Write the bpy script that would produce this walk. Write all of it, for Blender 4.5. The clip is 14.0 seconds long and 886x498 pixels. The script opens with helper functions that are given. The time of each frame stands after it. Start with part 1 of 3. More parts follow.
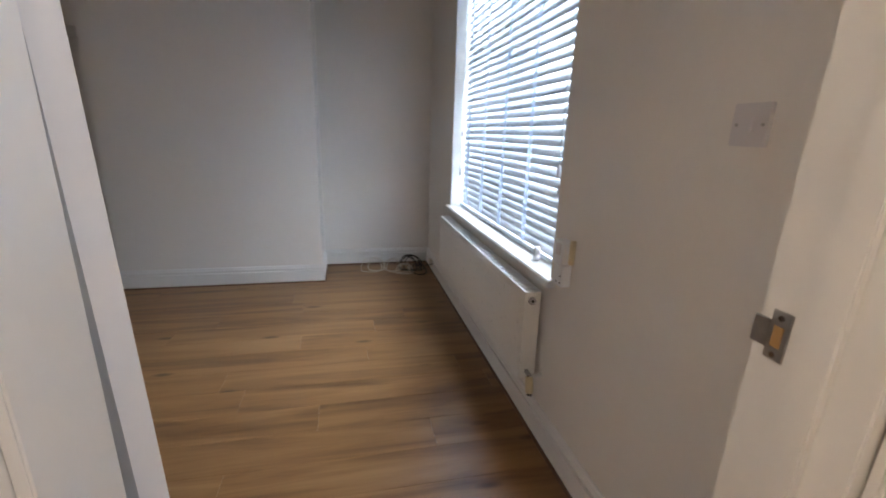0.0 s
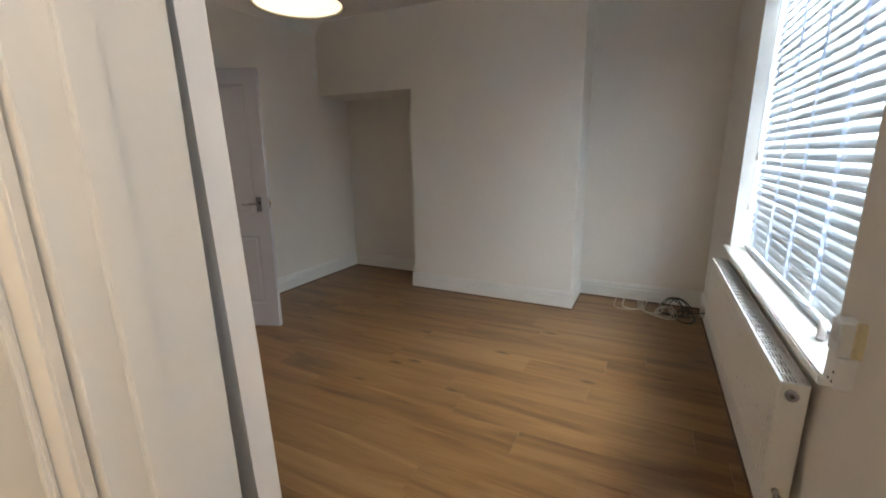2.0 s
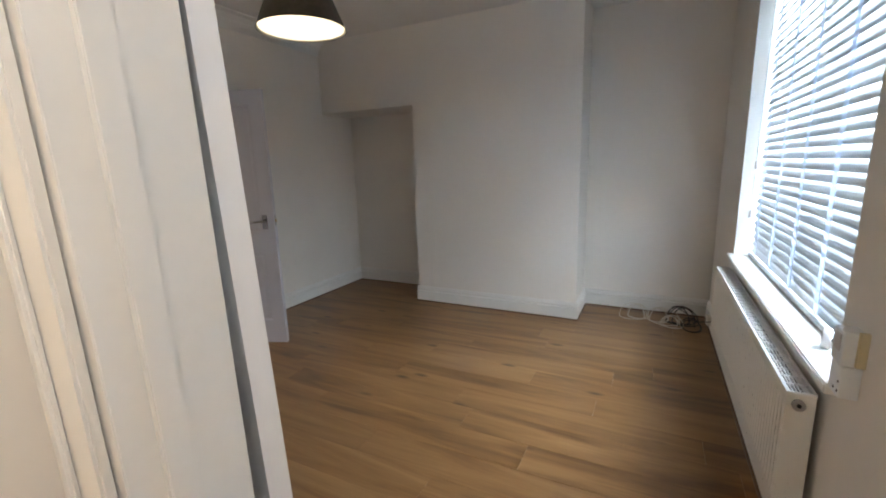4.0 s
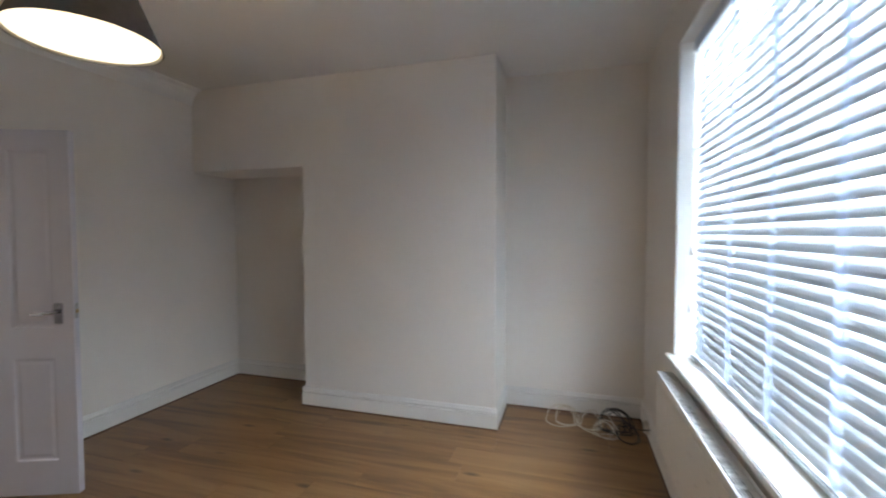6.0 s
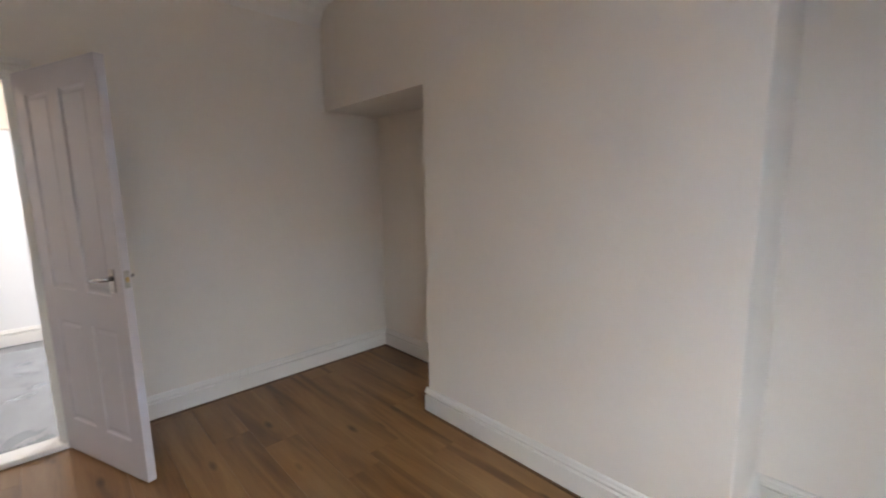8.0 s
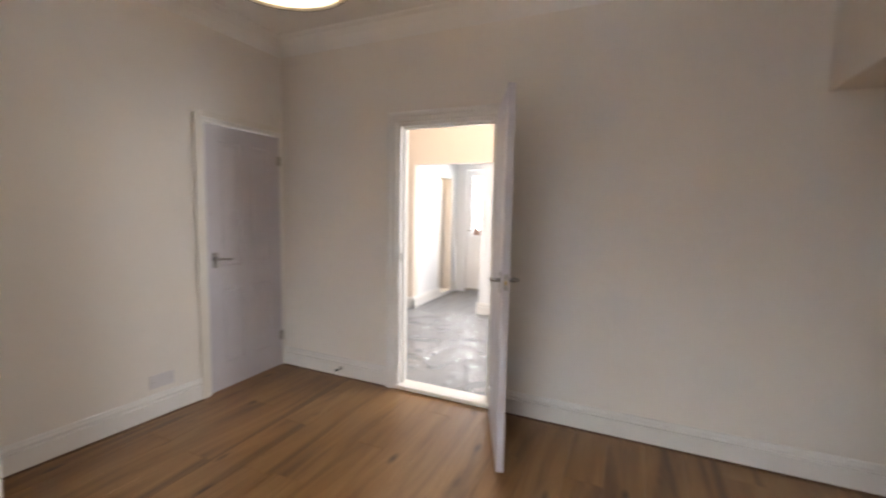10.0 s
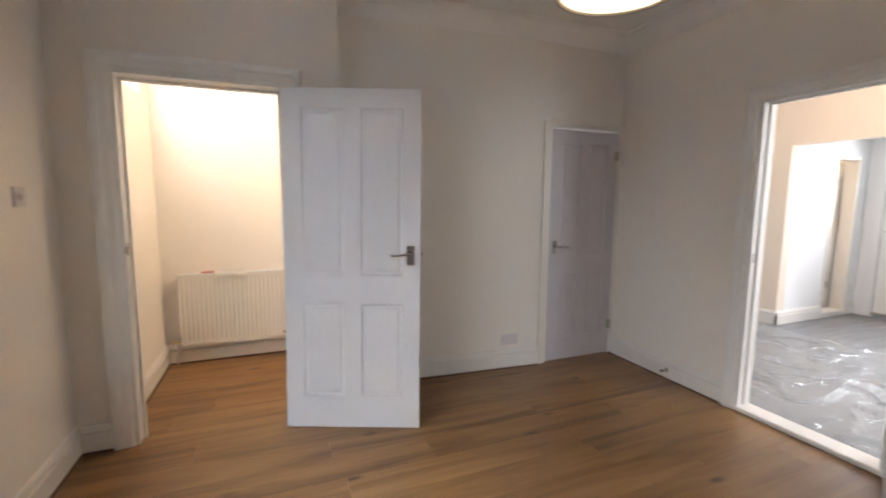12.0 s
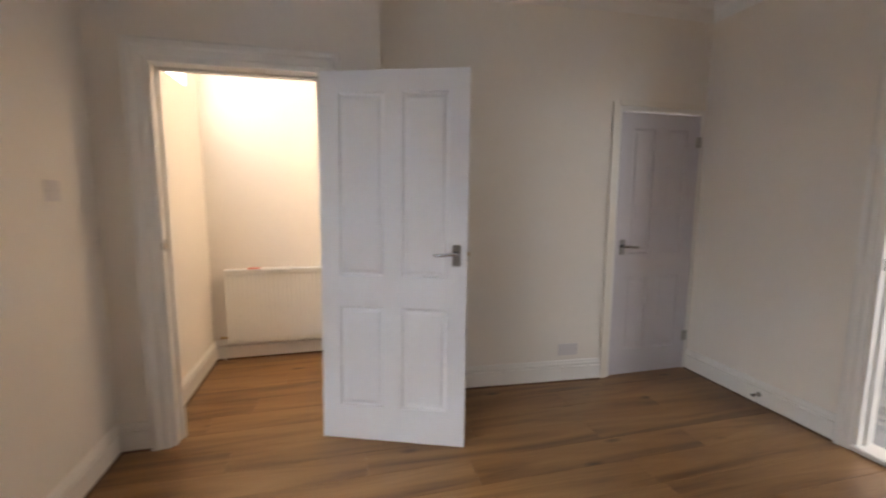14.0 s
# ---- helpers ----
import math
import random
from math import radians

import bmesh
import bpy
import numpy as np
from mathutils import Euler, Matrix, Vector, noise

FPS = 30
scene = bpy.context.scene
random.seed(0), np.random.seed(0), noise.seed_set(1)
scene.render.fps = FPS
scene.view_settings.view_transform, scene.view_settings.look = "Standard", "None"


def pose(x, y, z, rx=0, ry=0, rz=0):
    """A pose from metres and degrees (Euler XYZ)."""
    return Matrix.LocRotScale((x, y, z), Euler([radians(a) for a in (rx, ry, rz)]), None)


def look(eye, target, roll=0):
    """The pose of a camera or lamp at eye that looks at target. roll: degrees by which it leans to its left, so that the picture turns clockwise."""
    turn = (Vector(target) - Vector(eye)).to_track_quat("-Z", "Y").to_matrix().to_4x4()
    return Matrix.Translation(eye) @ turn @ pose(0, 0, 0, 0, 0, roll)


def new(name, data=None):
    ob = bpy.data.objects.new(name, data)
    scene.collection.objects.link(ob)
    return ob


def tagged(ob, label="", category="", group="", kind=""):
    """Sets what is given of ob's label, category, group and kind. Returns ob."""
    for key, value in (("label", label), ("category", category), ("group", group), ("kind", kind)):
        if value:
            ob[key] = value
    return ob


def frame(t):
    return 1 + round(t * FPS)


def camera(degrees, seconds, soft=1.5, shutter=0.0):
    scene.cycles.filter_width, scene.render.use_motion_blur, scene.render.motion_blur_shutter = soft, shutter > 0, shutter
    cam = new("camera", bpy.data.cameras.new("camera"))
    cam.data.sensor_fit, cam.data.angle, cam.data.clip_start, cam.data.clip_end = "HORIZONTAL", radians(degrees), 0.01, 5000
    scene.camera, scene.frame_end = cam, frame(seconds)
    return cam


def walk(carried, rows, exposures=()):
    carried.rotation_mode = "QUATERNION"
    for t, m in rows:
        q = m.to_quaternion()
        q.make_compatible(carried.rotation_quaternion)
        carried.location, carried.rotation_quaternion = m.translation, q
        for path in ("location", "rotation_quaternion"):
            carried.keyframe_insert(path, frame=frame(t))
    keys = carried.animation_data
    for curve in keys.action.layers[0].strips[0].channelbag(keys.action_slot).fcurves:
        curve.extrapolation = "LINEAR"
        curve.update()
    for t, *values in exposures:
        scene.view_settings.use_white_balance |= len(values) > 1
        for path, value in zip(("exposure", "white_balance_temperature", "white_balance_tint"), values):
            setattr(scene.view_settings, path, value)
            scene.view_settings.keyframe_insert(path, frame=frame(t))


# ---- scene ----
cam = camera(92.9, 14.0, soft=1.9, shutter=0.5)
PATH = [
    (0, (-0.811, -0.393, 1.316), (-0.378, 1.486, 0.788), 1.8),
    (0.5, (-0.726, -0.377, 1.324), (-0.563, 1.556, 0.84), 3.2),
    (1, (-0.632, -0.297, 1.343), (-0.833, 1.624, 0.822), 1.4),
    (1.5, (-0.565, -0.267, 1.347), (-1.101, 1.612, 0.921), -3.1),
    (2, (-0.496, -0.33, 1.359), (-1.358, 1.419, 0.918), -0.5),
    (4.3, (-0.489, -0.351, 1.381), (-1.363, 1.407, 0.999), -2.0),
    (4.5, (-0.494, -0.33, 1.377), (-1.266, 1.471, 0.976), -0.8),
    (5, (-0.554, -0.172, 1.381), (-0.867, 1.772, 1.029), -1.3),
    (5.5, (-0.592, 0.028, 1.387), (-0.875, 1.99, 1.118), -3.2),
    (6, (-0.552, 0.369, 1.419), (-1.126, 2.284, 1.346), -0.1),
    (6.5, (-0.576, 0.655, 1.433), (-1.376, 2.484, 1.313), 0.6),
    (7, (-0.621, 1.046, 1.418), (-1.493, 2.84, 1.282), -0.9),
    (7.2, (-0.65, 1.175, 1.394), (-1.604, 2.923, 1.206), -1.6),
    (9.3, (-0.941, 2.425, 1.411), (-2.918, 2.489, 1.121), 0.8),
    (9.5, (-0.963, 2.469, 1.385), (-2.936, 2.276, 1.125), 0.3),
    (10, (-1.089, 2.527, 1.365), (-2.903, 1.707, 1.175), 1.1),
    (10.5, (-1.14, 2.617, 1.36), (-2.682, 1.36, 1.151), 1.1),
    (11, (-1.116, 2.726, 1.366), (-2.375, 1.195, 1.096), 0.4),
    (11.5, (-1.077, 2.718, 1.352), (-2.078, 1.004, 1.108), -0.1),
    (12, (-1.014, 2.681, 1.353), (-1.747, 0.835, 1.12), 0.4),
    (12.5, (-0.949, 2.637, 1.357), (-1.429, 0.71, 1.126), 0.4),
    (13, (-0.916, 2.618, 1.362), (-1.176, 0.648, 1.135), 0.6),
    (13.5, (-0.94, 2.592, 1.373), (-1.217, 0.629, 1.108), 0.2),
    (14, (-1.132, 2.436, 1.339), (-1.622, 0.514, 1.086), 0.2),
]
walk(cam, [(t, look(e, a, r)) for t, e, a, r in PATH],
     [(0, -0.2, 6100, 14), (0.5, -0.12, 6300, 14), (1, -0.25, 6600, 15), (1.5, -0.15, 6600, 11), (2, 0.0, 6700, 9), (4.5, 0.1, 6250, 9), (6, 0.12, 6250, 11), (7, 0.16, 6350, 12), (9.5, 0.66, 7150, 17), (10.5, 0.50, 7100, 16), (12, 0.42, 6800, 15), (13, 0.40, 6800, 14), (14, 0.26, 7050, 16)])
# ---- end camera ----

# ---- world and large lights ----
world = bpy.data.worlds.new("sky")
scene.world = world
world.use_nodes = True
wn = world.node_tree.nodes
sky = wn.new("ShaderNodeTexSky")
sky.sky_type = "NISHITA"
sky.sun_disc = False
sky.sun_elevation = radians(38)
sky.sun_rotation = radians(70)
world.node_tree.links.new(sky.outputs[0], wn["Background"].inputs[0])
wn["Background"].inputs[1].default_value = 0.12


def lamp_light(name, kind, m, energy, color, size=0.1, size_y=None):
    data = bpy.data.lights.new(name, kind)
    data.energy, data.color = energy, color
    if kind == "AREA":
        data.shape, data.size, data.size_y = "RECTANGLE", size, size_y or size
    elif kind == "SUN":
        data.angle = size
    else:
        data.shadow_soft_size = size
    ob = new(name, data)
    ob.matrix_world = m
    return ob


lamp_light("sun", "SUN", look((6, 2, 6), (0, 0, 0)), 1.0, (1, 0.95, 0.88), radians(12))
lamp_light("window_daylight", "AREA", look((0.75, 1.985, 1.75), (-1, 1.985, 1.75)), 255, (0.80, 0.91, 1.0), 2.0, 1.6)
lamp_light("kitchen_daylight", "AREA", look((-5.3, 3.16, 1.6), (-5.3, 1.0, 1.0)), 50, (0.86, 0.93, 1.0), 1.5, 1.2)
lamp_light("back_door_daylight", "AREA", look((-7.95, 0.375, 1.5), (-6.0, 0.375, 1.0)), 34, (0.86, 0.93, 1.0), 0.7, 1.0)
lamp_light("hall_daylight", "AREA", look((-0.02, -0.62, 2.29), (-1.2, -0.5, 1.0)), 15, (0.92, 0.96, 1.0), 0.6, 0.4)
lamp_light("pendant_bulb", "POINT", pose(-2.17, 1.446, 2.288), 23, (1.0, 0.76, 0.50), 0.03)
lamp_light("hall_ceiling_light", "POINT", pose(-1.65, -0.55, 2.30), 25, (1.0, 0.80, 0.56), 0.12)
lamp_light("side_room_bulb", "POINT", pose(-6.85, -0.85, 2.1), 9, (1.0, 0.76, 0.46), 0.05)
# warm point light added below the kitchen ceiling, without a fitting
lamp_light("kitchen_warm_point", "POINT", pose(-5.0, 0.6, 2.44), 14, (1.0, 0.74, 0.48), 0.06)

# ---- materials ----


def mat(name, color, rough=0.6, metal=0.0, var=0.04, scale=3.0, bump=0.0, bscale=60.0, emit=None, strength=0.0, trans=0.0, stretch=None, grain=0.0):
    """Plain surface with blotches at two scales and fine relief."""
    m = bpy.data.materials.new(name)
    m.use_nodes = True
    nt = m.node_tree
    b = nt.nodes["Principled BSDF"]
    b.inputs["Roughness"].default_value = rough
    b.inputs["Metallic"].default_value = metal
    co = nt.nodes.new("ShaderNodeTexCoord")
    n1 = nt.nodes.new("ShaderNodeTexNoise")
    n1.inputs["Scale"].default_value, n1.inputs["Detail"].default_value = scale, 5
    n2 = nt.nodes.new("ShaderNodeTexNoise")
    n2.inputs["Scale"].default_value, n2.inputs["Detail"].default_value = scale * 14, 4
    src = co.outputs["Object"]
    if stretch:
        mp = nt.nodes.new("ShaderNodeMapping")
        mp.inputs["Scale"].default_value = stretch
        nt.links.new(src, mp.inputs[0])
        src = mp.outputs[0]
    nt.links.new(src, n1.inputs["Vector"])
    nt.links.new(src, n2.inputs["Vector"])
    mix = nt.nodes.new("ShaderNodeMath")
    mix.operation = "MULTIPLY_ADD"
    mix.inputs[1].default_value = 0.35
    nt.links.new(n2.outputs[0], mix.inputs[0])
    nt.links.new(n1.outputs[0], mix.inputs[2])
    ramp = nt.nodes.new("ShaderNodeValToRGB")
    e = ramp.color_ramp.elements
    e[0].position, e[1].position = 0.42, 0.92
    e[0].color = (*[max(0, c * (1 - var)) for c in color], 1)
    e[1].color = (*[min(1, c * (1 + var)) for c in color], 1)
    nt.links.new(mix.outputs[0], ramp.inputs[0])
    nt.links.new(ramp.outputs[0], b.inputs["Base Color"])
    rr = nt.nodes.new("ShaderNodeMapRange")
    rr.inputs[3].default_value, rr.inputs[4].default_value = max(0.02, rough - 0.08), min(1, rough + 0.08)
    nt.links.new(n2.outputs[0], rr.inputs[0])
    nt.links.new(rr.outputs[0], b.inputs["Roughness"])
    if bump:
        n3 = nt.nodes.new("ShaderNodeTexNoise")
        n3.inputs["Scale"].default_value, n3.inputs["Detail"].default_value = bscale, 3
        nt.links.new(src, n3.inputs["Vector"])
        bp = nt.nodes.new("ShaderNodeBump")
        bp.inputs["Strength"].default_value, bp.inputs["Distance"].default_value = bump, 0.004
        nt.links.new(n3.outputs[0], bp.inputs["Height"])
        nt.links.new(bp.outputs[0], b.inputs["Normal"])
    if emit:
        b.inputs["Emission Color"].default_value = (*emit, 1)
        b.inputs["Emission Strength"].default_value = strength
    if trans:
        b.inputs["Transmission Weight"].default_value = trans
    return m


def wood_mat(name, tones, gscale=1.0):
    """Oak boards: long grain, streaks, knots, each board of its own tone."""
    m = bpy.data.materials.new(name)
    m.use_nodes = True
    nt = m.node_tree
    L = nt.links.new
    b = nt.nodes["Principled BSDF"]
    co = nt.nodes.new("ShaderNodeTexCoord")
    inf = nt.nodes.new("ShaderNodeObjectInfo")
    add = nt.nodes.new("ShaderNodeVectorMath")
    add.operation = "MULTIPLY_ADD"
    add.inputs[1].default_value = (37.0, 23.0, 11.0)
    L(inf.outputs["Random"], add.inputs[0])
    L(co.outputs["Object"], add.inputs[2])
    mp = nt.nodes.new("ShaderNodeMapping")
    mp.inputs["Scale"].default_value = (0.8 * gscale, 7.5 * gscale, 7.5)
    L(add.outputs[0], mp.inputs[0])
    n1 = nt.nodes.new("ShaderNodeTexNoise")
    n1.inputs["Scale"].default_value, n1.inputs["Detail"].default_value, n1.inputs["Distortion"].default_value = 1.0, 5, 1.1
    L(mp.outputs[0], n1.inputs["Vector"])
    mp2 = nt.nodes.new("ShaderNodeMapping")
    mp2.inputs["Scale"].default_value = (7, 150, 150)
    L(add.outputs[0], mp2.inputs[0])
    n2 = nt.nodes.new("ShaderNodeTexNoise")
    n2.inputs["Scale"].default_value, n2.inputs["Detail"].default_value = 1.0, 3
    L(mp2.outputs[0], n2.inputs["Vector"])
    ma = nt.nodes.new("ShaderNodeMath")
    ma.operation = "MULTIPLY_ADD"
    ma.inputs[1].default_value = 0.20
    L(n2.outputs[0], ma.inputs[0])
    L(n1.outputs[0], ma.inputs[2])
    tone = nt.nodes.new("ShaderNodeMath")
    tone.operation = "MULTIPLY_ADD"
    tone.inputs[1].default_value = 0.05
    L(inf.outputs["Random"], tone.inputs[0])
    L(ma.outputs[0], tone.inputs[2])
    ramp = nt.nodes.new("ShaderNodeValToRGB")
    e = ramp.color_ramp.elements
    e[0].position, e[0].color = 0.41, (*tones[0], 1)
    e[1].position, e[1].color = 0.93, (*tones[2], 1)
    mid = e.new(0.61)
    mid.color = (*tones[1], 1)
    L(tone.outputs[0], ramp.inputs[0])
    # knots
    mp3 = nt.nodes.new("ShaderNodeMapping")
    mp3.inputs["Scale"].default_value = (2.2, 6.5, 6.5)
    L(add.outputs[0], mp3.inputs[0])
    vo = nt.nodes.new("ShaderNodeTexVoronoi")
    vo.inputs["Scale"].default_value = 1.0
    L(mp3.outputs[0], vo.inputs["Vector"])
    kr = nt.nodes.new("ShaderNodeMapRange")
    kr.inputs[1].default_value, kr.inputs[2].default_value = 0.04, 0.15
    kr.inputs[3].default_value, kr.inputs[4].default_value = 0.85, 0.0
    L(vo.outputs["Distance"], kr.inputs[0])
    mx = nt.nodes.new("ShaderNodeMixRGB")
    mx.inputs[2].default_value = (*[c * 0.35 for c in tones[0]], 1)
    L(kr.outputs[0], mx.inputs[0])
    L(ramp.outputs[0], mx.inputs[1])
    L(mx.outputs[0], b.inputs["Base Color"])
    rr = nt.nodes.new("ShaderNodeMapRange")
    rr.inputs[3].default_value, rr.inputs[4].default_value = 0.25, 0.40
    L(n1.outputs[0], rr.inputs[0])
    L(rr.outputs[0], b.inputs["Roughness"])
    bp = nt.nodes.new("ShaderNodeBump")
    bp.inputs["Strength"].default_value, bp.inputs["Distance"].default_value = 0.12, 0.002
    L(n2.outputs[0], bp.inputs["Height"])
    L(bp.outputs[0], b.inputs["Normal"])
    return m


WALL = mat("wall_paint", (0.85, 0.80, 0.735), 0.75, var=0.025, scale=1.6, bump=0.10, bscale=45)
CEIL = mat("ceiling_paint", (0.84, 0.815, 0.78), 0.85, var=0.03, scale=1.2, bump=0.08, bscale=30)
TRIM = mat("trim_gloss", (0.83, 0.805, 0.765), 0.33, var=0.03, scale=4, bump=0.06, bscale=25)
DOORP = mat("door_paint", (0.82, 0.825, 0.85), 0.36, var=0.025, scale=3, bump=0.05, bscale=20)
CREAM = mat("cream_gloss", (0.82, 0.77, 0.69), 0.4, var=0.03, scale=4, bump=0.06, bscale=25)
# greyer, slightly lilac door colour for the kitchen and cupboard doors
DOORG = mat("door_grey", (0.60, 0.57, 0.60), 0.45, var=0.03, scale=3, bump=0.05, bscale=20)
KWALL = mat("kitchen_paint", (0.84, 0.84, 0.84), 0.7, var=0.02, scale=1.5, bump=0.08, bscale=45)
PEACH = mat("peach_paint", (0.80, 0.70, 0.60), 0.75, var=0.02, scale=1.5, bump=0.08, bscale=45)
UPVC = mat("white_upvc", (0.86, 0.87, 0.88), 0.3, var=0.01, scale=4)
SLAT = mat("white_slat", (0.66, 0.69, 0.72), 0.38, var=0.015, scale=3)
TAPE = mat("cloth_tape", (0.82, 0.86, 0.92), 0.9, var=0.04, scale=30, bump=0.2, bscale=400)
RADM = mat("radiator_enamel", (0.84, 0.82, 0.77), 0.3, var=0.02, scale=3)
GRIL = mat("grille_enamel", (0.87, 0.87, 0.86), 0.3, var=0.02, scale=6)
# near-black for screws, the plug socket and the shade inside the radiators
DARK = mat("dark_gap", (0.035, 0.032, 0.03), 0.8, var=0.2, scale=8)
CHROME = mat("chrome", (0.48, 0.48, 0.50), 0.16, 1.0, var=0.05, scale=20)
STEEL = mat("worn_steel", (0.42, 0.40, 0.37), 0.32, 1.0, var=0.2, scale=40)
BRASS = mat("aged_brass", (0.55, 0.40, 0.20), 0.35, 1.0, var=0.2, scale=40)
BAREW = mat("bare_wood", (0.46, 0.27, 0.10), 0.7, var=0.3, scale=20, stretch=(1, 1, 0.1))
PLAST = mat("white_plastic", (0.70, 0.66, 0.65), 0.35, var=0.015, scale=10)
YELL = mat("yellowed_plastic", (0.72, 0.62, 0.40), 0.5, var=0.06, scale=10)
SHADEO = mat("shade_fabric_dark", (0.07, 0.06, 0.055), 0.8, var=0.2, scale=30, bump=0.3, bscale=300)
SHADEI = mat("shade_lining", (0.86, 0.80, 0.66), 0.7, var=0.03, scale=10)
DIFF = mat("lamp_diffuser", (0.9, 0.85, 0.7), 0.6, var=0.02, scale=8, emit=(1.0, 0.84, 0.58), strength=1.6)
CABW = mat("cable_cream", (0.66, 0.60, 0.50), 0.5, var=0.06, scale=20)
CABB = mat("cable_black", (0.025, 0.025, 0.025), 0.45, var=0.2, scale=20)
BLUE = mat("tape_core_blue", (0.10, 0.14, 0.30), 0.5, var=0.1, scale=20)
PAPER = mat("paper", (0.85, 0.83, 0.80), 0.8, var=0.03, scale=12)
PINK = mat("red_print", (0.55, 0.22, 0.18), 0.7, var=0.1, scale=20)
KFLOOR = mat("grey_vinyl", (0.23, 0.235, 0.245), 0.4, var=0.25, scale=2.5, stretch=(1, 6, 1))
SHEET = mat("plastic_film", (0.50, 0.52, 0.55), 0.20, var=0.10, scale=3)
BRICK = mat("brick_outside", (0.36, 0.20, 0.14), 0.9, var=0.3, scale=9)
OUT = mat("paving_outside", (0.35, 0.34, 0.32), 0.9, var=0.2, scale=3)
OAK = wood_mat("oak_laminate", ((0.124, 0.058, 0.022), (0.236, 0.120, 0.045), (0.350, 0.202, 0.088)))
EDGE = mat("oak_edging", (0.13, 0.07, 0.035), 0.6, var=0.25, scale=8, stretch=(1, 1, 8))
GLASS = bpy.data.materials.new("window_glass")
GLASS.use_nodes = True
gb = GLASS.node_tree.nodes["Principled BSDF"]
gb.inputs["Base Color"].default_value = (0.95, 0.98, 0.97, 1)
gb.inputs["Roughness"].default_value, gb.inputs["IOR"].default_value = 0.02, 1.45
gb.inputs["Transmission Weight"].default_value = 1.0

def see_through(m, share, color):
    """Lets part of the light pass diffusely, as cloth or thin plastic does."""
    nt = m.node_tree
    b = nt.nodes["Principled BSDF"]
    tr = nt.nodes.new("ShaderNodeBsdfTranslucent")
    tr.inputs[0].default_value = (*color, 1)
    mx = nt.nodes.new("ShaderNodeMixShader")
    mx.inputs[0].default_value = share
    nt.links.new(b.outputs[0], mx.inputs[1])
    nt.links.new(tr.outputs[0], mx.inputs[2])
    nt.links.new(mx.outputs[0], nt.nodes["Material Output"].inputs[0])


see_through(TAPE, 0.72, (0.85, 0.9, 1.0))
see_through(SLAT, 0.075, (0.80, 0.86, 0.93))
SHEET.node_tree.nodes["Principled BSDF"].inputs["Alpha"].default_value = 0.42

# ---- mesh helpers ----


def box(bm, x0, x1, y0, y1, z0, z1, bevel=0.0):
    vs = [bm.verts.new((x, y, z)) for x in (x0, x1) for y in (y0, y1) for z in (z0, z1)]
    fs = [bm.faces.new([vs[i] for i in f]) for f in ((0, 1, 3, 2), (4, 6, 7, 5), (0, 4, 5, 1), (2, 3, 7, 6), (0, 2, 6, 4), (1, 5, 7, 3))]
    if bevel:
        es = list({e for f in fs for e in f.edges})
        bmesh.ops.bevel(bm, geom=es, offset=bevel, segments=2, affect="EDGES")
    return bm


def boxm(*a, bevel=0.0):
    return box(bmesh.new(), *a, bevel=bevel)


def tube(bm, pts, r, seg=10, cap=True):
    """A round bar along a polyline."""
    pts = [Vector(p) for p in pts]
    rings = []
    up = Vector((0.13, 0.21, 0.97))
    for i, p in enumerate(pts):
        d = (pts[min(i + 1, len(pts) - 1)] - pts[max(i - 1, 0)]).normalized()
        u = d.cross(up)
        u = u.normalized() if u.length > 1e-3 else d.orthogonal().normalized()
        v = d.cross(u)
        rr = r[i] if isinstance(r, (list, tuple)) else r
        rings.append([bm.verts.new(p + (u * math.cos(k * math.tau / seg) + v * math.sin(k * math.tau / seg)) * rr) for k in range(seg)])
    for a, b in zip(rings, rings[1:]):
        for k in range(seg):
            bm.faces.new((a[k], a[(k + 1) % seg], b[(k + 1) % seg], b[k])).smooth = True
    if cap:
        bm.faces.new(rings[0][::-1])
        bm.faces.new(rings[-1])
    return bm


def lathe(profile, seg=32, center=(0, 0, 0)):
    """A turned shape round the z axis from (radius, height) pairs."""
    bm = bmesh.new()
    rings = [[bm.verts.new((center[0] + r * math.cos(k * math.tau / seg), center[1] + r * math.sin(k * math.tau / seg), center[2] + z)) for k in range(seg)] for r, z in profile]
    for a, b in zip(rings, rings[1:]):
        for k in range(seg):
            bm.faces.new((a[k], a[(k + 1) % seg], b[(k + 1) % seg], b[k])).smooth = True
    return bm


def sweep(profile, a, b, out, mitre=(0, 0)):
    """A profile of (out, up) pairs drawn straight from a to b; out is the way it stands off the wall.
    mitre: how the start and the end run on at corners, 1 outward, -1 inward."""
    bm = bmesh.new()
    a, b, out = Vector(a), Vector(b), Vector(out)
    way = (b - a).normalized()
    ends = [[bm.verts.new(p + out * o + way * (s * o) + Vector((0, 0, z))) for o, z in profile] for p, s in ((a, -mitre[0]), (b, mitre[1]))]
    n = len(profile)
    for i in range(n):
        bm.faces.new((ends[0][i], ends[0][(i + 1) % n], ends[1][(i + 1) % n], ends[1][i]))
    bm.faces.new(ends[0][::-1])
    bm.faces.new(ends[1])
    return bm


def mesh_of(name, bm, material):
    bmesh.ops.recalc_face_normals(bm, faces=bm.faces)
    me = bpy.data.meshes.new(name)
    bm.to_mesh(me)
    bm.free()
    me.materials.append(material)
    return me


def part(name, bm, material, parent=None, label=""):
    ob = new(name, mesh_of(name, bm, material))
    if parent is not None:
        ob.parent = parent
    if label:
        ob["label"] = label
    return ob


def thing(name, label, category, m=None, group="", kind=""):
    ob = new(name)
    ob.empty_display_size = 0.1
    if m is not None:
        ob.matrix_basis = m
    return tagged(ob, label, category, group, kind)


def structure(name, bm, material, label="", category=""):
    return tagged(part(name, bm, material), label, category, kind="structure")


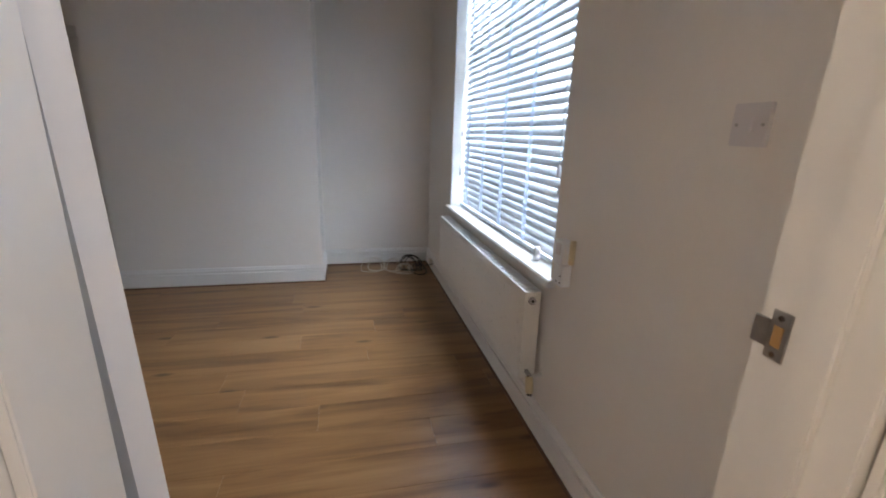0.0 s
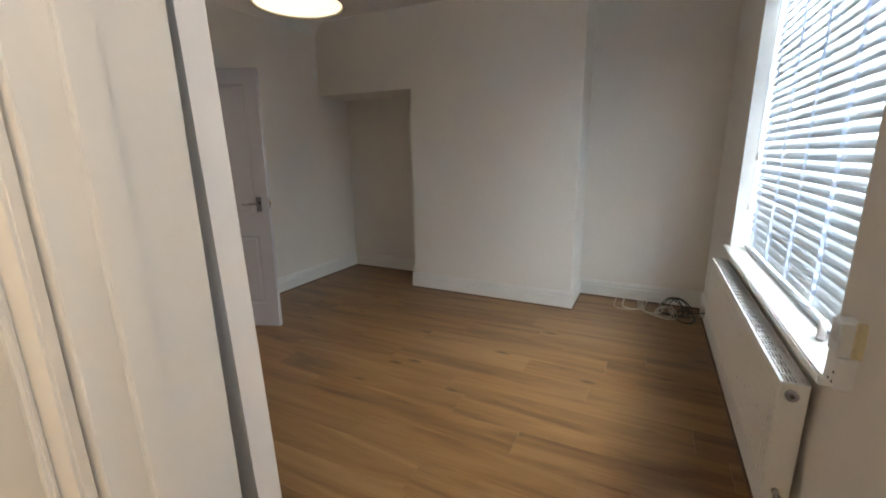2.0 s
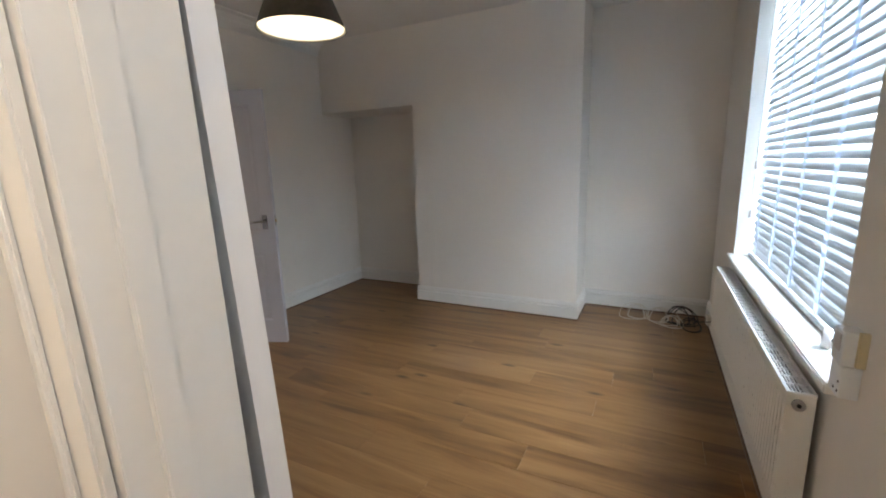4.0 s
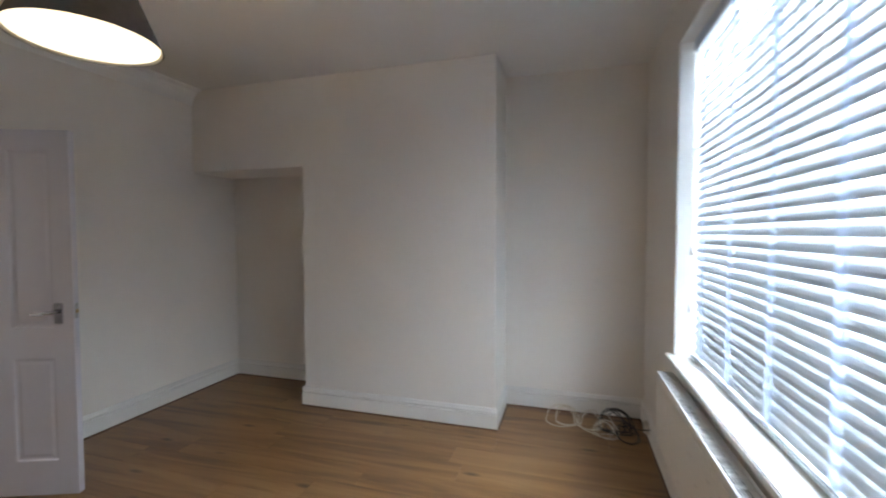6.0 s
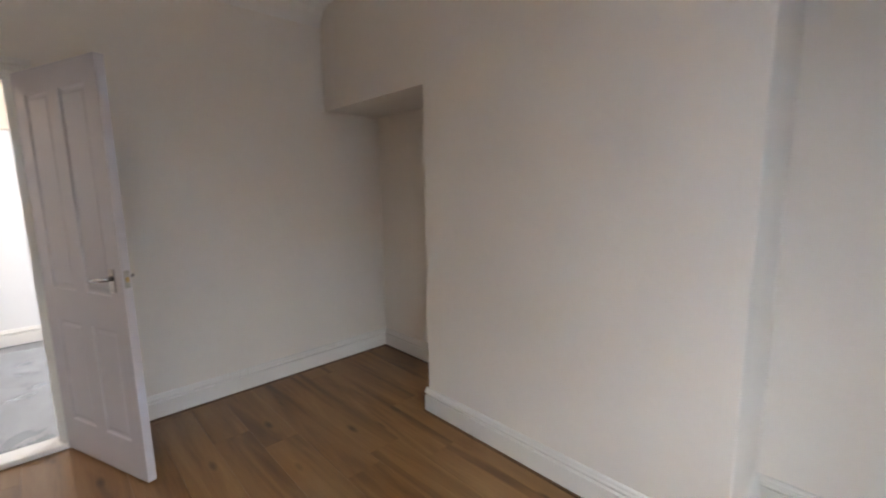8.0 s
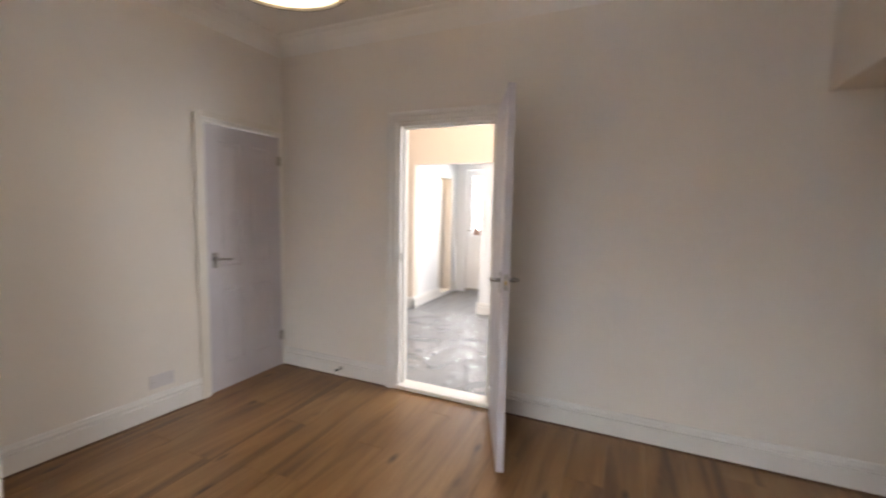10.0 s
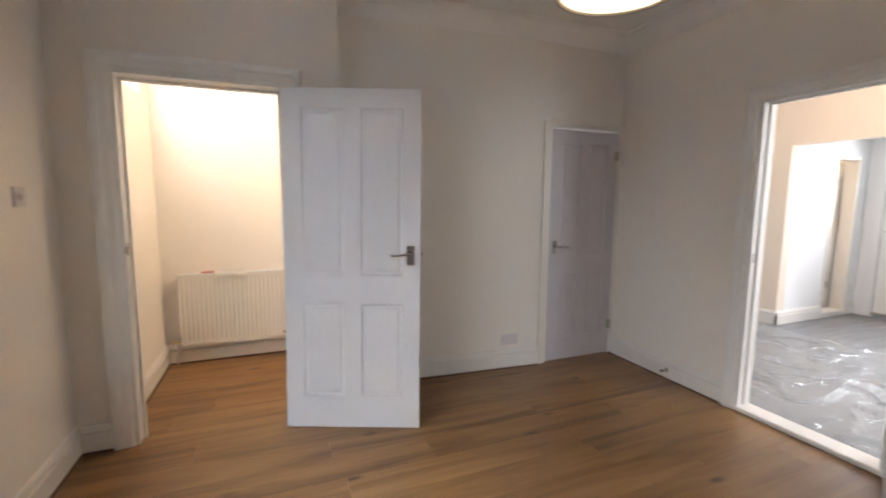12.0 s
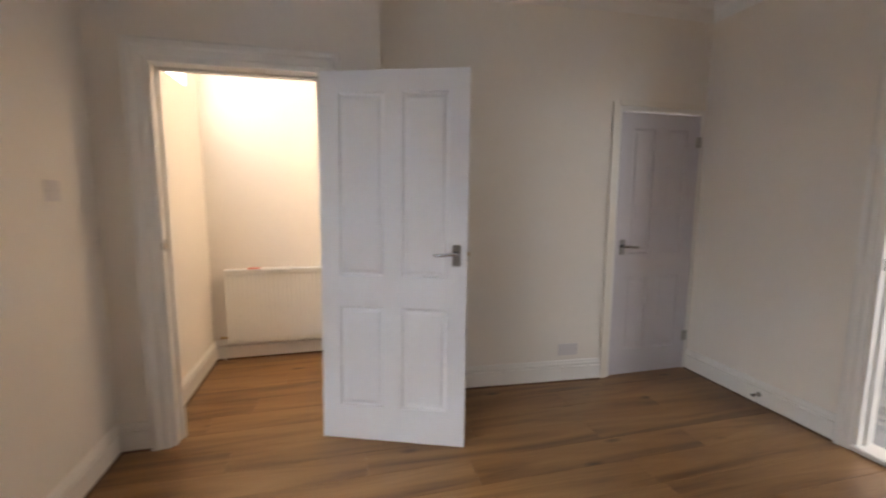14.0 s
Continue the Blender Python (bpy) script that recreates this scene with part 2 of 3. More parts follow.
# ---- room shell ----
XK, XW = -3.77, 0.0          # kitchen wall, window wall
YC, YA, YS = -0.165, 3.837, 3.351  # cupboard wall, alcove back, chimney front
CX0, CX1 = -2.640, -1.055     # chimney breast
YSTEP = -0.285               # the cupboard wall slants back to here
STEP = -1.397                # where the wall beside the hall door ends
H = 2.68                     # ceiling
WY0, WY1, WZ0, WZ1 = 1.115, 2.905, 0.735, 2.42   # window reveal
DX0, DX1, DH = -1.088, -0.248, 2.003            # hall doorway
KY0, KY1, KH = 0.935, 1.692, 1.975              # kitchen doorway
CUX0, CUX1, CUH = -3.765, -3.045, 1.955         # cupboard doorway
HALLY = -1.22
YD, LEAN = 0.03, 0.0175        # hall door wall: front at the floor, and how far it leans back per metre
HALLX = -0.15

bm = bmesh.new()
box(bm, 0, 0.32, -1.4, WY0, 0, H)
box(bm, 0, 0.32, WY1, 4.0, 0, H)
box(bm, 0, 0.32, WY0, WY1, 0, WZ0)
box(bm, 0, 0.32, WY0, WY1, WZ1, H)
structure("wall_window", bm, WALL, "cream painted plaster wall around the window", "wall")
bm = bmesh.new()
box(bm, XK - 0.12, 0, YA, YA + 0.15, 0, H)
structure("wall_alcove", bm, WALL, "cream plaster wall at the back of the alcoves", "wall")
bm = bmesh.new()
box(bm, CX0, CX1, YS, YA, 0, H)
box(bm, XK, CX0, YS, YA, 1.967, H)
structure("chimney_breast", bm, WALL, "cream plastered chimney breast with boxed-in alcove head", "chimney breast")
bm = bmesh.new()
box(bm, XK - 0.12, XK, YC - 0.1, KY0, 0, H)
box(bm, XK - 0.12, XK, KY1, YA, 0, H)
box(bm, XK - 0.12, XK, KY0, KY1, KH, H)
structure("wall_kitchen", bm, WALL, "cream plaster wall with the kitchen doorway", "wall")
bm = bmesh.new()
box(bm, XK, CUX0, YC - 0.1, YC, 0, H)
box(bm, CUX1, STEP, YC - 0.1, YC, 0, H)
for v in bm.verts:
    if v.co.x > CUX1 + 0.01:
        v.co.y += YSTEP - YC
box(bm, CUX0, CUX1, YC - 0.1, YC, CUH, H)
structure("wall_cupboard", bm, WALL, "cream plaster wall with the cupboard doorway", "wall")
bm = bmesh.new()
box(bm, STEP, DX0, -0.105, 0, 0, H)
box(bm, DX1, 0, -0.105, 0, 0, H)
box(bm, DX0, DX1, -0.105, 0, DH, H)
box(bm, STEP, STEP + 0.1, -0.40, -0.105, 0, H)
for v in bm.verts:
    if v.co.y > -0.01:
        v.co.y = YD - LEAN * v.co.z
structure("wall_hall_door", bm, WALL, "cream plaster wall with the hall doorway", "wall")
structure("ceiling", boxm(XK - 0.12, 0.32, -1.4, YA + 0.15, H, H + 0.1), CEIL, "off-white painted ceiling with cove", "ceiling")

COVE = [(0, 0), (0, -0.125), (0.003, -0.125), (0.005, -0.118), (0.010, -0.105), (0.02, -0.082), (0.04, -0.05), (0.075, -0.02), (0.11, -0.008), (0.113, -0.004), (0.115, 0)]
COVE = [(o, H + z) for o, z in COVE]
SKIRT = [(0, 0.006), (0.020, 0.006), (0.020, 0.107), (0.005, 0.109), (0.005, 0.120), (0.018, 0.122), (0.019, 0.132), (0.013, 0.140), (0.011, 0.150), (0.006, 0.156), (0, 0.156)]
EDGEP = [(0.020, 0.0), (0.031, 0.0), (0.030, 0.006), (0.024, 0.010), (0.020, 0.010)]
RUNS = [((0, 0), (0, YA), (-1, 0)), ((0, YA), (CX1, YA), (0, -1)), ((CX1, YA), (CX1, YS), (1, 0)), ((CX1 + 0.02, YS), (CX0 - 0.02, YS), (0, -1)),
        ((CX0, YS), (CX0, YA), (-1, 0)), ((CX0, YA), (XK, YA), (0, -1)), ((XK, YA), (XK, KY1 + 0.075), (1, 0)), ((XK, KY0 - 0.075), (XK, YC), (1, 0)),
        ((CUX1 + 0.06, YC - 0.004), (STEP, YSTEP), (0, 1)), ((STEP, YSTEP), (STEP, YD), (-1, 0)), ((STEP - 0.02, YD), (DX0 - 0.09, YD), (0, 1)), ((DX1 + 0.09, YD), (0, YD), (0, 1)),
        ((HALLX, HALLY), (-2.9, HALLY), (0, 1)), ((HALLX, HALLY), (HALLX, -0.135), (-1, 0))]
skirt_root = thing("baseboard", "glossy white moulded skirting board along the walls", "baseboard", kind="structure")
for a, b, o in RUNS:
    part("skirting_length", sweep(SKIRT, (*a, 0), (*b, 0), (*o, 0)), TRIM, skirt_root)
    part("edging_strip", sweep(EDGEP, (*a, 0), (*b, 0), (*o, 0)), EDGE, skirt_root, "dark oak edging strip")
cove_root = thing("trim_cove", "plain plaster cove where wall meets ceiling", "cornice", kind="structure")
for a, b, o, mi in [((XK, YS), (XK, YC), (1, 0), (0, -1)), ((XK, YC), (CUX1, YC), (0, 1), (-1, 0)), ((CUX1, YC), (STEP, YSTEP), (0, 1), (0, 0))]:
    part("cove_length", sweep(COVE, (*a, 0), (*b, 0), (*o, 0), mi), CEIL, cove_root)

# hall shell
bm = bmesh.new()
box(bm, -3.0, HALLX, HALLY - 0.12, HALLY, 0, H)
box(bm, -3.0, -2.9, HALLY, -0.28, 0, H)
structure("wall_hall", bm, WALL, "warm cream plaster hall wall", "wall")
bm = bmesh.new()
box(bm, HALLX, 0, HALLY - 0.12, -0.95, 0, H)
box(bm, HALLX, 0, -0.3, -0.105, 0, H)
box(bm, HALLX, 0, -0.95, -0.3, 0, 2.08)
box(bm, HALLX, 0, -0.95, -0.3, 2.5, H)
structure("wall_hall_end", bm, WALL, "cream plaster wall at the end of the hall", "wall")

hl = thing("ceiling_light", "plain white hall ceiling light, lit", "ceiling light", pose(-1.65, -0.55, 0))
part("base", lathe([(0.0, H), (0.20, H), (0.20, H - 0.008), (0.0, H - 0.008)], 32), TRIM, hl)

# doorway linings and architraves
ARCH = [(0, 0), (0.012, 0), (0.018, 0.01), (0.018, 0.035), (0.026, 0.045), (0.026, 0.062), (0.022, 0.072), (0, 0.078)]


def doorway(name, w, h, depth, label, m, arch=0.078, stop=True, front=0.0, latch=0.0):
    """Lining, stops and architrave round an opening w wide; local x across, y out of the room, z up."""
    root = thing(name, label, "door frame", m, kind="structure")
    t = 0.028
    part("jamb", boxm(0, t, -latch, depth, 0, h, bevel=0.002), TRIM, root)
    part("jamb", boxm(w - t, w, -front, depth, 0, h, bevel=0.002), TRIM, root)
    part("head", boxm(t, w - t, -front, depth, h - t, h, bevel=0.002), TRIM, root)
    if stop:
        part("door_stop", boxm(t, t + 0.013, 0.052 if front else 0.045, 0.090 if front else 0.075, 0, h - t, bevel=0.002), TRIM, root)
        part("door_stop", boxm(w - t - 0.013, w - t, 0.052 if front else 0.045, 0.090 if front else 0.075, 0, h - t, bevel=0.002), TRIM, root)
        part("door_stop", boxm(t + 0.013, w - t - 0.013, 0.052 if front else 0.045, 0.090 if front else 0.075, h - t - 0.013, h - t, bevel=0.002), TRIM, root)
    if arch:
        k = arch / 0.078
        for side in (0, 1):
            bm = bmesh.new()
            ends = []
            for z in (0, 1):
                ring = []
                for o, u in ARCH:
                    u = u * k + 0.006 - t * 0.4
                    x = -u + 0.0 if side == 0 else w + u
                    ring.append(bm.verts.new((x, -(o + max(0, front - 0.026)) if o else 0.0, 0 if z == 0 else h + u)))
                ends.append(ring)
            n = len(ARCH)
            for i in range(n):
                bm.faces.new((ends[0][i], ends[0][(i + 1) % n], ends[1][(i + 1) % n], ends[1][i]))
            bm.faces.new(ends[0])
            bm.faces.new(ends[1])
            part("architrave", bm, TRIM, root)
        bm = bmesh.new()
        ends = []
        for s in (0, 1):
            ring = []
            for o, u in ARCH:
                u = u * k + 0.006 - t * 0.4
                ring.append(bm.verts.new((-u if s == 0 else w + u, -(o + max(0, front - 0.026)) if o else 0.0, h + u)))
            ends.append(ring)
        for i in range(len(ARCH)):
            j = (i + 1) % len(ARCH)
            bm.faces.new((ends[0][i], ends[0][j], ends[1][j], ends[1][i]))
        part("architrave", bm, TRIM, root)
    return root


frame_hall = doorway("door_frame_hall", DX1 - DX0, DH, 0.133, "white gloss painted door frame to the hall", pose(DX1, YD, 0, math.degrees(LEAN), 0, 0) @ pose(0, 0, 0, 0, 0, 180), front=0.037, latch=0.013, arch=0.098)
frame_kit = doorway("door_frame_kitchen", KY1 - KY0, KH, 0.12, "white gloss painted door frame to the kitchen", pose(XK, KY0, 0, 0, 0, 90))
frame_cup = doorway("door_frame_cupboard", CUX1 - CUX0, CUH, 0.10, "white painted cupboard door frame", pose(CUX1, YC, 0, 0, 0, 180), arch=0, stop=False)
part("architrave", boxm(-0.055, 0.0, -0.012, 0, 0, CUH + 0.02, bevel=0.003), CREAM, frame_cup)
part("architrave", boxm(0.0, CUX1 - CUX0, -0.012, 0, CUH, CUH + 0.04, bevel=0.003), CREAM, frame_cup)
WD = DX1 - DX0
for a in ((-0.065, 0.012, 0, DH + 0.065), (WD - 0.012, WD + 0.065, 0, DH + 0.065)):
    part("architrave", boxm(a[0], a[1], 0.136, 0.152, a[2], a[3], bevel=0.004), TRIM, frame_hall)
    edge = a[0] if a[0] < 0 else a[1] - 0.022
    part("architrave_bead", boxm(edge, edge + 0.022, 0.1525, 0.162, a[2], a[3], bevel=0.004), TRIM, frame_hall)
part("architrave", boxm(0.0125, WD - 0.0125, 0.136, 0.152, DH - 0.012, DH + 0.065, bevel=0.004), TRIM, frame_hall)
# threshold of the kitchen door
structure("door_sill_kitchen", boxm(XK - 0.12, XK + 0.02, KY0 + 0.0, KY1 - 0.0, 0.002, 0.03, bevel=0.006), TRIM, "white painted wooden threshold", "threshold")
# strike plate on the hall door frame
sp = part("strike_plate", boxm(0.028, 0.031, 0.006, 0.032, 1.045, 1.112, bevel=0.001), STEEL, frame_hall, "worn steel strike plate")
part("strike_hole", boxm(0.0305, 0.0318, 0.012, 0.025, 1.063, 1.092), BAREW, sp)
part("strike_lip", boxm(0.024, 0.031, -0.016, 0.006, 1.058, 1.096, bevel=0.001), STEEL, sp)
for z in (1.0525, 1.1035):
    bm = bmesh.new()
    tube(bm, [(0.031, 0.019, z), (0.0325, 0.019, z)], 0.004, 12)
    part("screw", bm, CHROME, sp)
sk = part("strike_plate", boxm(0.028, 0.031, 0.012, 0.036, 0.97, 1.03, bevel=0.001), STEEL, frame_kit, "small steel strike plate")

# ---- doors ----


def lever(root, x, z, yface, sgn, toward):
    """Chrome lever on a plate; sgn is the side of the leaf, toward the way the lever points."""
    y0, y1 = sorted((yface, yface + sgn * 0.007))
    hd = part("handle_plate", boxm(x - 0.021, x + 0.021, y0, y1, z - 0.055, z + 0.055, bevel=0.002), CHROME, root, "chrome handle plate")
    bm = bmesh.new()
    y = yface + sgn * 0.045
    tube(bm, [(x, yface + sgn * 0.006, z + 0.01), (x, yface + sgn * 0.03, z + 0.01), (x + toward * 0.006, y, z + 0.01), (x + toward * 0.03, y + sgn * 0.004, z + 0.009),
              (x + toward * 0.07, y, z + 0.003), (x + toward * 0.10, y - sgn * 0.003, z + 0.001), (x + toward * 0.112, y - sgn * 0.008, z + 0.003)], [0.010, 0.010, 0.010, 0.009, 0.008, 0.0075, 0.006], 12)
    part("lever", bm, CHROME, hd)
    for dz in (-0.042, 0.042):
        bm = bmesh.new()
        tube(bm, [(x, yface + sgn * 0.006, z + dz), (x, yface + sgn * 0.009, z + dz)], 0.004, 10)
        part("screw", bm, STEEL, hd)


def door(name, w, h, m, label, hz=0.985, sides=(1, -1), lever_x=None, kind="structure", paint=DOORP):
    """A four-panelled leaf: hinge at local x 0, leaf along +x, y 0 to t."""
    root = thing(name, label, "door", m, kind=kind)
    t, st, mu = 0.038, 0.098, 0.092
    rails = [(0, 0.185), (0.745, 0.905), (h - 0.105, h)]
    bm = bmesh.new()
    box(bm, 0, st, 0, t, 0, h)
    box(bm, w - st, w, 0, t, 0, h)
    for a, b in rails:
        box(bm, st, w - st, 0, t, a, b)
    for a, b in ((0.185, 0.745), (0.905, h - 0.105)):
        box(bm, (w - mu) / 2, (w + mu) / 2, 0, t, a, b)
    part("leaf", bm, paint, root)
    for a, b in ((0.185, 0.745), (0.905, h - 0.105)):
        for x0, x1 in ((st, (w - mu) / 2), ((w + mu) / 2, w - st)):
            bm = bmesh.new()
            for f in (0, 1):
                rings = []
                for inset, d in ((0, 0.0005), (0.004, 0.001), (0.008, 0.0075), (0.014, 0.0100), (0.022, 0.0100), (0.036, 0.0055), (0.038, 0.0055)):
                    y = d if f == 0 else t - d
                    rings.append([bm.verts.new(p) for p in ((x0 + inset, y, a + inset), (x1 - inset, y, a + inset), (x1 - inset, y, b - inset), (x0 + inset, y, b - inset))])
                for r, s in zip(rings, rings[1:]):
                    for k in range(4):
                        bm.faces.new((r[k], r[(k + 1) % 4], s[(k + 1) % 4], s[k]))
                bm.faces.new(rings[-1])
            part("panel", bm, paint, root)
    lx = w - 0.055 if lever_x is None else lever_x
    for s in sides:
        lever(root, lx, hz, t if s == 1 else 0.0, s, -1 if lx > w / 2 else 1)
    edge = w if lx > w / 2 else 0.0
    e = 1 if edge else -1
    lp = part("latch_plate", boxm(min(edge, edge + e * 0.002), max(edge, edge + e * 0.002), 0.008, 0.030, hz - 0.03, hz + 0.05), STEEL, root, "steel latch plate")
    part("latch_bolt", boxm(min(edge, edge + e * 0.012), max(edge, edge + e * 0.012), 0.012, 0.026, hz - 0.002, hz + 0.02, bevel=0.003), BRASS, lp)
    return root


# hall door: swung right back into the room
up = Vector((-0.018, -0.030, 1)).normalized()
along = Vector((-0.727, 0.286, 0))
along = (along - up * along.dot(up)).normalized()
across = up.cross(along)
base = Vector((-1.035, 0.142, 0.006))
mm = Matrix((along, across, up)).transposed().to_4x4()
mm.translation = base
door_a = door("door_1", 0.781, 1.965, mm, "open white four-panel door, swung back beside the hall doorway", hz=1.03)
for z in (0.2, 1.72):
    bm = bmesh.new()
    box(bm, -0.003, 0.0, 0.004, 0.034, z, z + 0.09)
    tube(bm, [(-0.006, 0.040, z), (-0.006, 0.040, z + 0.09)], 0.006, 10)
    part("hinge", bm, DOORP, door_a, "painted-over steel hinge")
# kitchen door: ajar into the room
kang = math.degrees(math.atan2(1.955 - 1.685, 3.76 - 3.07))
door_k = door("door_2", 0.718, 1.955, Matrix.Translation((XK + 0.012, 1.685, 0.012)) @ pose(0, 0, 0, 0, 0, kang), "grey-white four-panel kitchen door standing open into the room", lever_x=0.645, paint=DOORG)
for z in (0.2, 1.70):
    bm = bmesh.new()
    box(bm, -0.003, 0.0, 0.004, 0.034, z, z + 0.09)
    tube(bm, [(-0.004, 0.042, z), (-0.004, 0.042, z + 0.09)], 0.006, 10)
    part("hinge", bm, STEEL, door_k, "steel hinge")
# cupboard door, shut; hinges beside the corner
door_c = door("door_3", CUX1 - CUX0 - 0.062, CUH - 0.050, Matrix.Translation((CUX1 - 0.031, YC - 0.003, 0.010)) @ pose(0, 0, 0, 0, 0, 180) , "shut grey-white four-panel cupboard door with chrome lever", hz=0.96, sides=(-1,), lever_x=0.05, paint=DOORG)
for z in (0.22, 1.68):
    bm = bmesh.new()
    tube(bm, [(CUX1 - CUX0 - 0.058, -0.006, z), (CUX1 - CUX0 - 0.058, -0.006, z + 0.075)], 0.007, 10)
    box(bm, CUX1 - CUX0 - 0.09, CUX1 - CUX0 - 0.062, -0.003, 0.0, z, z + 0.075)
    part("hinge", bm, STEEL, door_c, "steel butt hinge")

# ---- window ----
win = thing("window_1", "white plastic window behind the blind", "window", kind="structure")
for a in ((WY0, WY0 + 0.07, WZ0, WZ1), (WY1 - 0.07, WY1, WZ0, WZ1), (WY0 + 0.07, WY1 - 0.07, WZ0, WZ0 + 0.07), (WY0 + 0.07, WY1 - 0.07, WZ1 - 0.07, WZ1), ((WY0 + WY1) / 2 - 0.04, (WY0 + WY1) / 2 + 0.04, WZ0 + 0.07, WZ1 - 0.07), (WY0 + 0.07, (WY0 + WY1) / 2 - 0.04, 1.86, 1.93), ((WY0 + WY1) / 2 + 0.04, WY1 - 0.07, 1.86, 1.93)):
    part("window_frame", boxm(0.19, 0.25, *a, bevel=0.006), UPVC, win)
for y0, y1 in ((WY0 + 0.07, (WY0 + WY1) / 2 - 0.04), ((WY0 + WY1) / 2 + 0.04, WY1 - 0.07)):
    for z0, z1 in ((WZ0 + 0.07, 1.86), (1.93, WZ1 - 0.07)):
        g = part("pane", boxm(0.215, 0.225, y0, y1, z0, z1), GLASS, win)
        g.visible_shadow = False
part("window_sill", boxm(-0.035, 0.195, WY0 - 0.04, WY1 + 0.05, WZ0 - 0.012, WZ0 + 0.020, bevel=0.005), TRIM, win, "white gloss window board")
part("reveal", boxm(0.0, 0.19, WY0, WY0 + 0.008, WZ0 + 0.02, WZ1), TRIM, win)
part("reveal", boxm(0.0, 0.19, WY1 - 0.008, WY1, WZ0 + 0.02, WZ1), TRIM, win)

# venetian blind
BX, BZ0, BZ1 = 0.10, WZ0 + 0.055, WZ1 - 0.06
blind = thing("venetian_blind", "white wooden venetian blind with cloth tapes, slats half closed", "blind")
BY0, BY1 = WY0 + 0.010, WY1 - 0.025
part("headrail", boxm(BX - 0.035, BX + 0.035, BY0, BY1, WZ1 - 0.06, WZ1 - 0.001, bevel=0.004), SLAT, blind)
part("bottom_rail", boxm(BX - 0.027, BX + 0.027, BY0, BY1, BZ0 - 0.030, BZ0 - 0.008, bevel=0.004), SLAT, blind)
PITCH = 0.0445
nsl = int((BZ1 - BZ0) / PITCH)
bm = bmesh.new()
tilt = radians(63)
prof = [(-0.025, -0.0013), (-0.013, 0.0012), (0, 0.002), (0.013, 0.0012), (0.025, -0.0013), (0.025, 0.0013), (0.013, 0.0038), (0, 0.0046), (-0.013, 0.0038), (-0.025, 0.0013)]
ends = [[bm.verts.new((u * math.cos(tilt) - v * math.sin(tilt), y, u * math.sin(tilt) + v * math.cos(tilt))) for u, v in prof] for y in (BY0, BY1)]
for i in range(len(prof)):
    j = (i + 1) % len(prof)
    bm.faces.new((ends[0][i], ends[0][j], ends[1][j], ends[1][i]))
bm.faces.new(ends[0])
bm.faces.new(ends[1])
slat_mesh = mesh_of("slat", bm, SLAT)
for i in range(nsl):
    s = new("slat", slat_mesh)
    s.parent = blind
    s.location = (BX, 0, BZ0 + 0.018 + i * PITCH)
    s.rotation_euler = (radians(random.uniform(-0.05, 0.05)), radians(random.uniform(-1.2, 1.2)), 0)
TAPES = [BY0 + 0.13 + k * (BY1 - BY0 - 0.26) / 4 for k in range(5)]
tape_x = 0.026 * math.cos(tilt) + 0.004
for y in TAPES:
    part("ladder_tape", boxm(BX - tape_x - 0.001, BX - tape_x, y - 0.021, y + 0.021, BZ0 - 0.01, BZ1), TAPE, blind)
    part("ladder_tape", boxm(BX + tape_x, BX + tape_x + 0.001, y - 0.021, y + 0.021, BZ0 - 0.01, BZ1), TAPE, blind)
for y, z in ((WY0 + 0.11, 1.13), (WY0 + 0.135, 1.20), (WY1 - 0.09, 1.35), (WY1 - 0.07, 1.05)):
    bm = bmesh.new()
    tube(bm, [(BX - 0.045, y, z), (BX - 0.044, y + 0.003, (z + WZ1) / 2), (BX - 0.036, y, WZ1 - 0.05)], 0.0011, 6)
    cord = part("cord", bm, SLAT, blind)
    bm = bmesh.new()
    tube(bm, [(BX - 0.045, y, z + 0.004), (BX - 0.045, y, z - 0.008), (BX - 0.045, y, z - 0.046)], [0.005, 0.008, 0.0095], 12)
    part("cord_pull", bm, PLAST, cord)

# roll of tape on the window board
roll = thing("tape_roll", "small round roll with white rim and blue core on the sill", "tape roll", pose(0.045, 1.362, WZ0 + 0.020 + 0.0345, 0, 90, -18))
part("rim", lathe([(0.022, -0.011), (0.032, -0.012), (0.0345, -0.009), (0.0345, 0.009), (0.032, 0.012), (0.022, 0.011), (0.022, -0.011)], 32), PLAST, roll)
part("core", lathe([(0.0, -0.007), (0.0218, -0.007), (0.0218, 0.007), (0.0, 0.007)], 32), BLUE, roll)

# ---- radiators ----


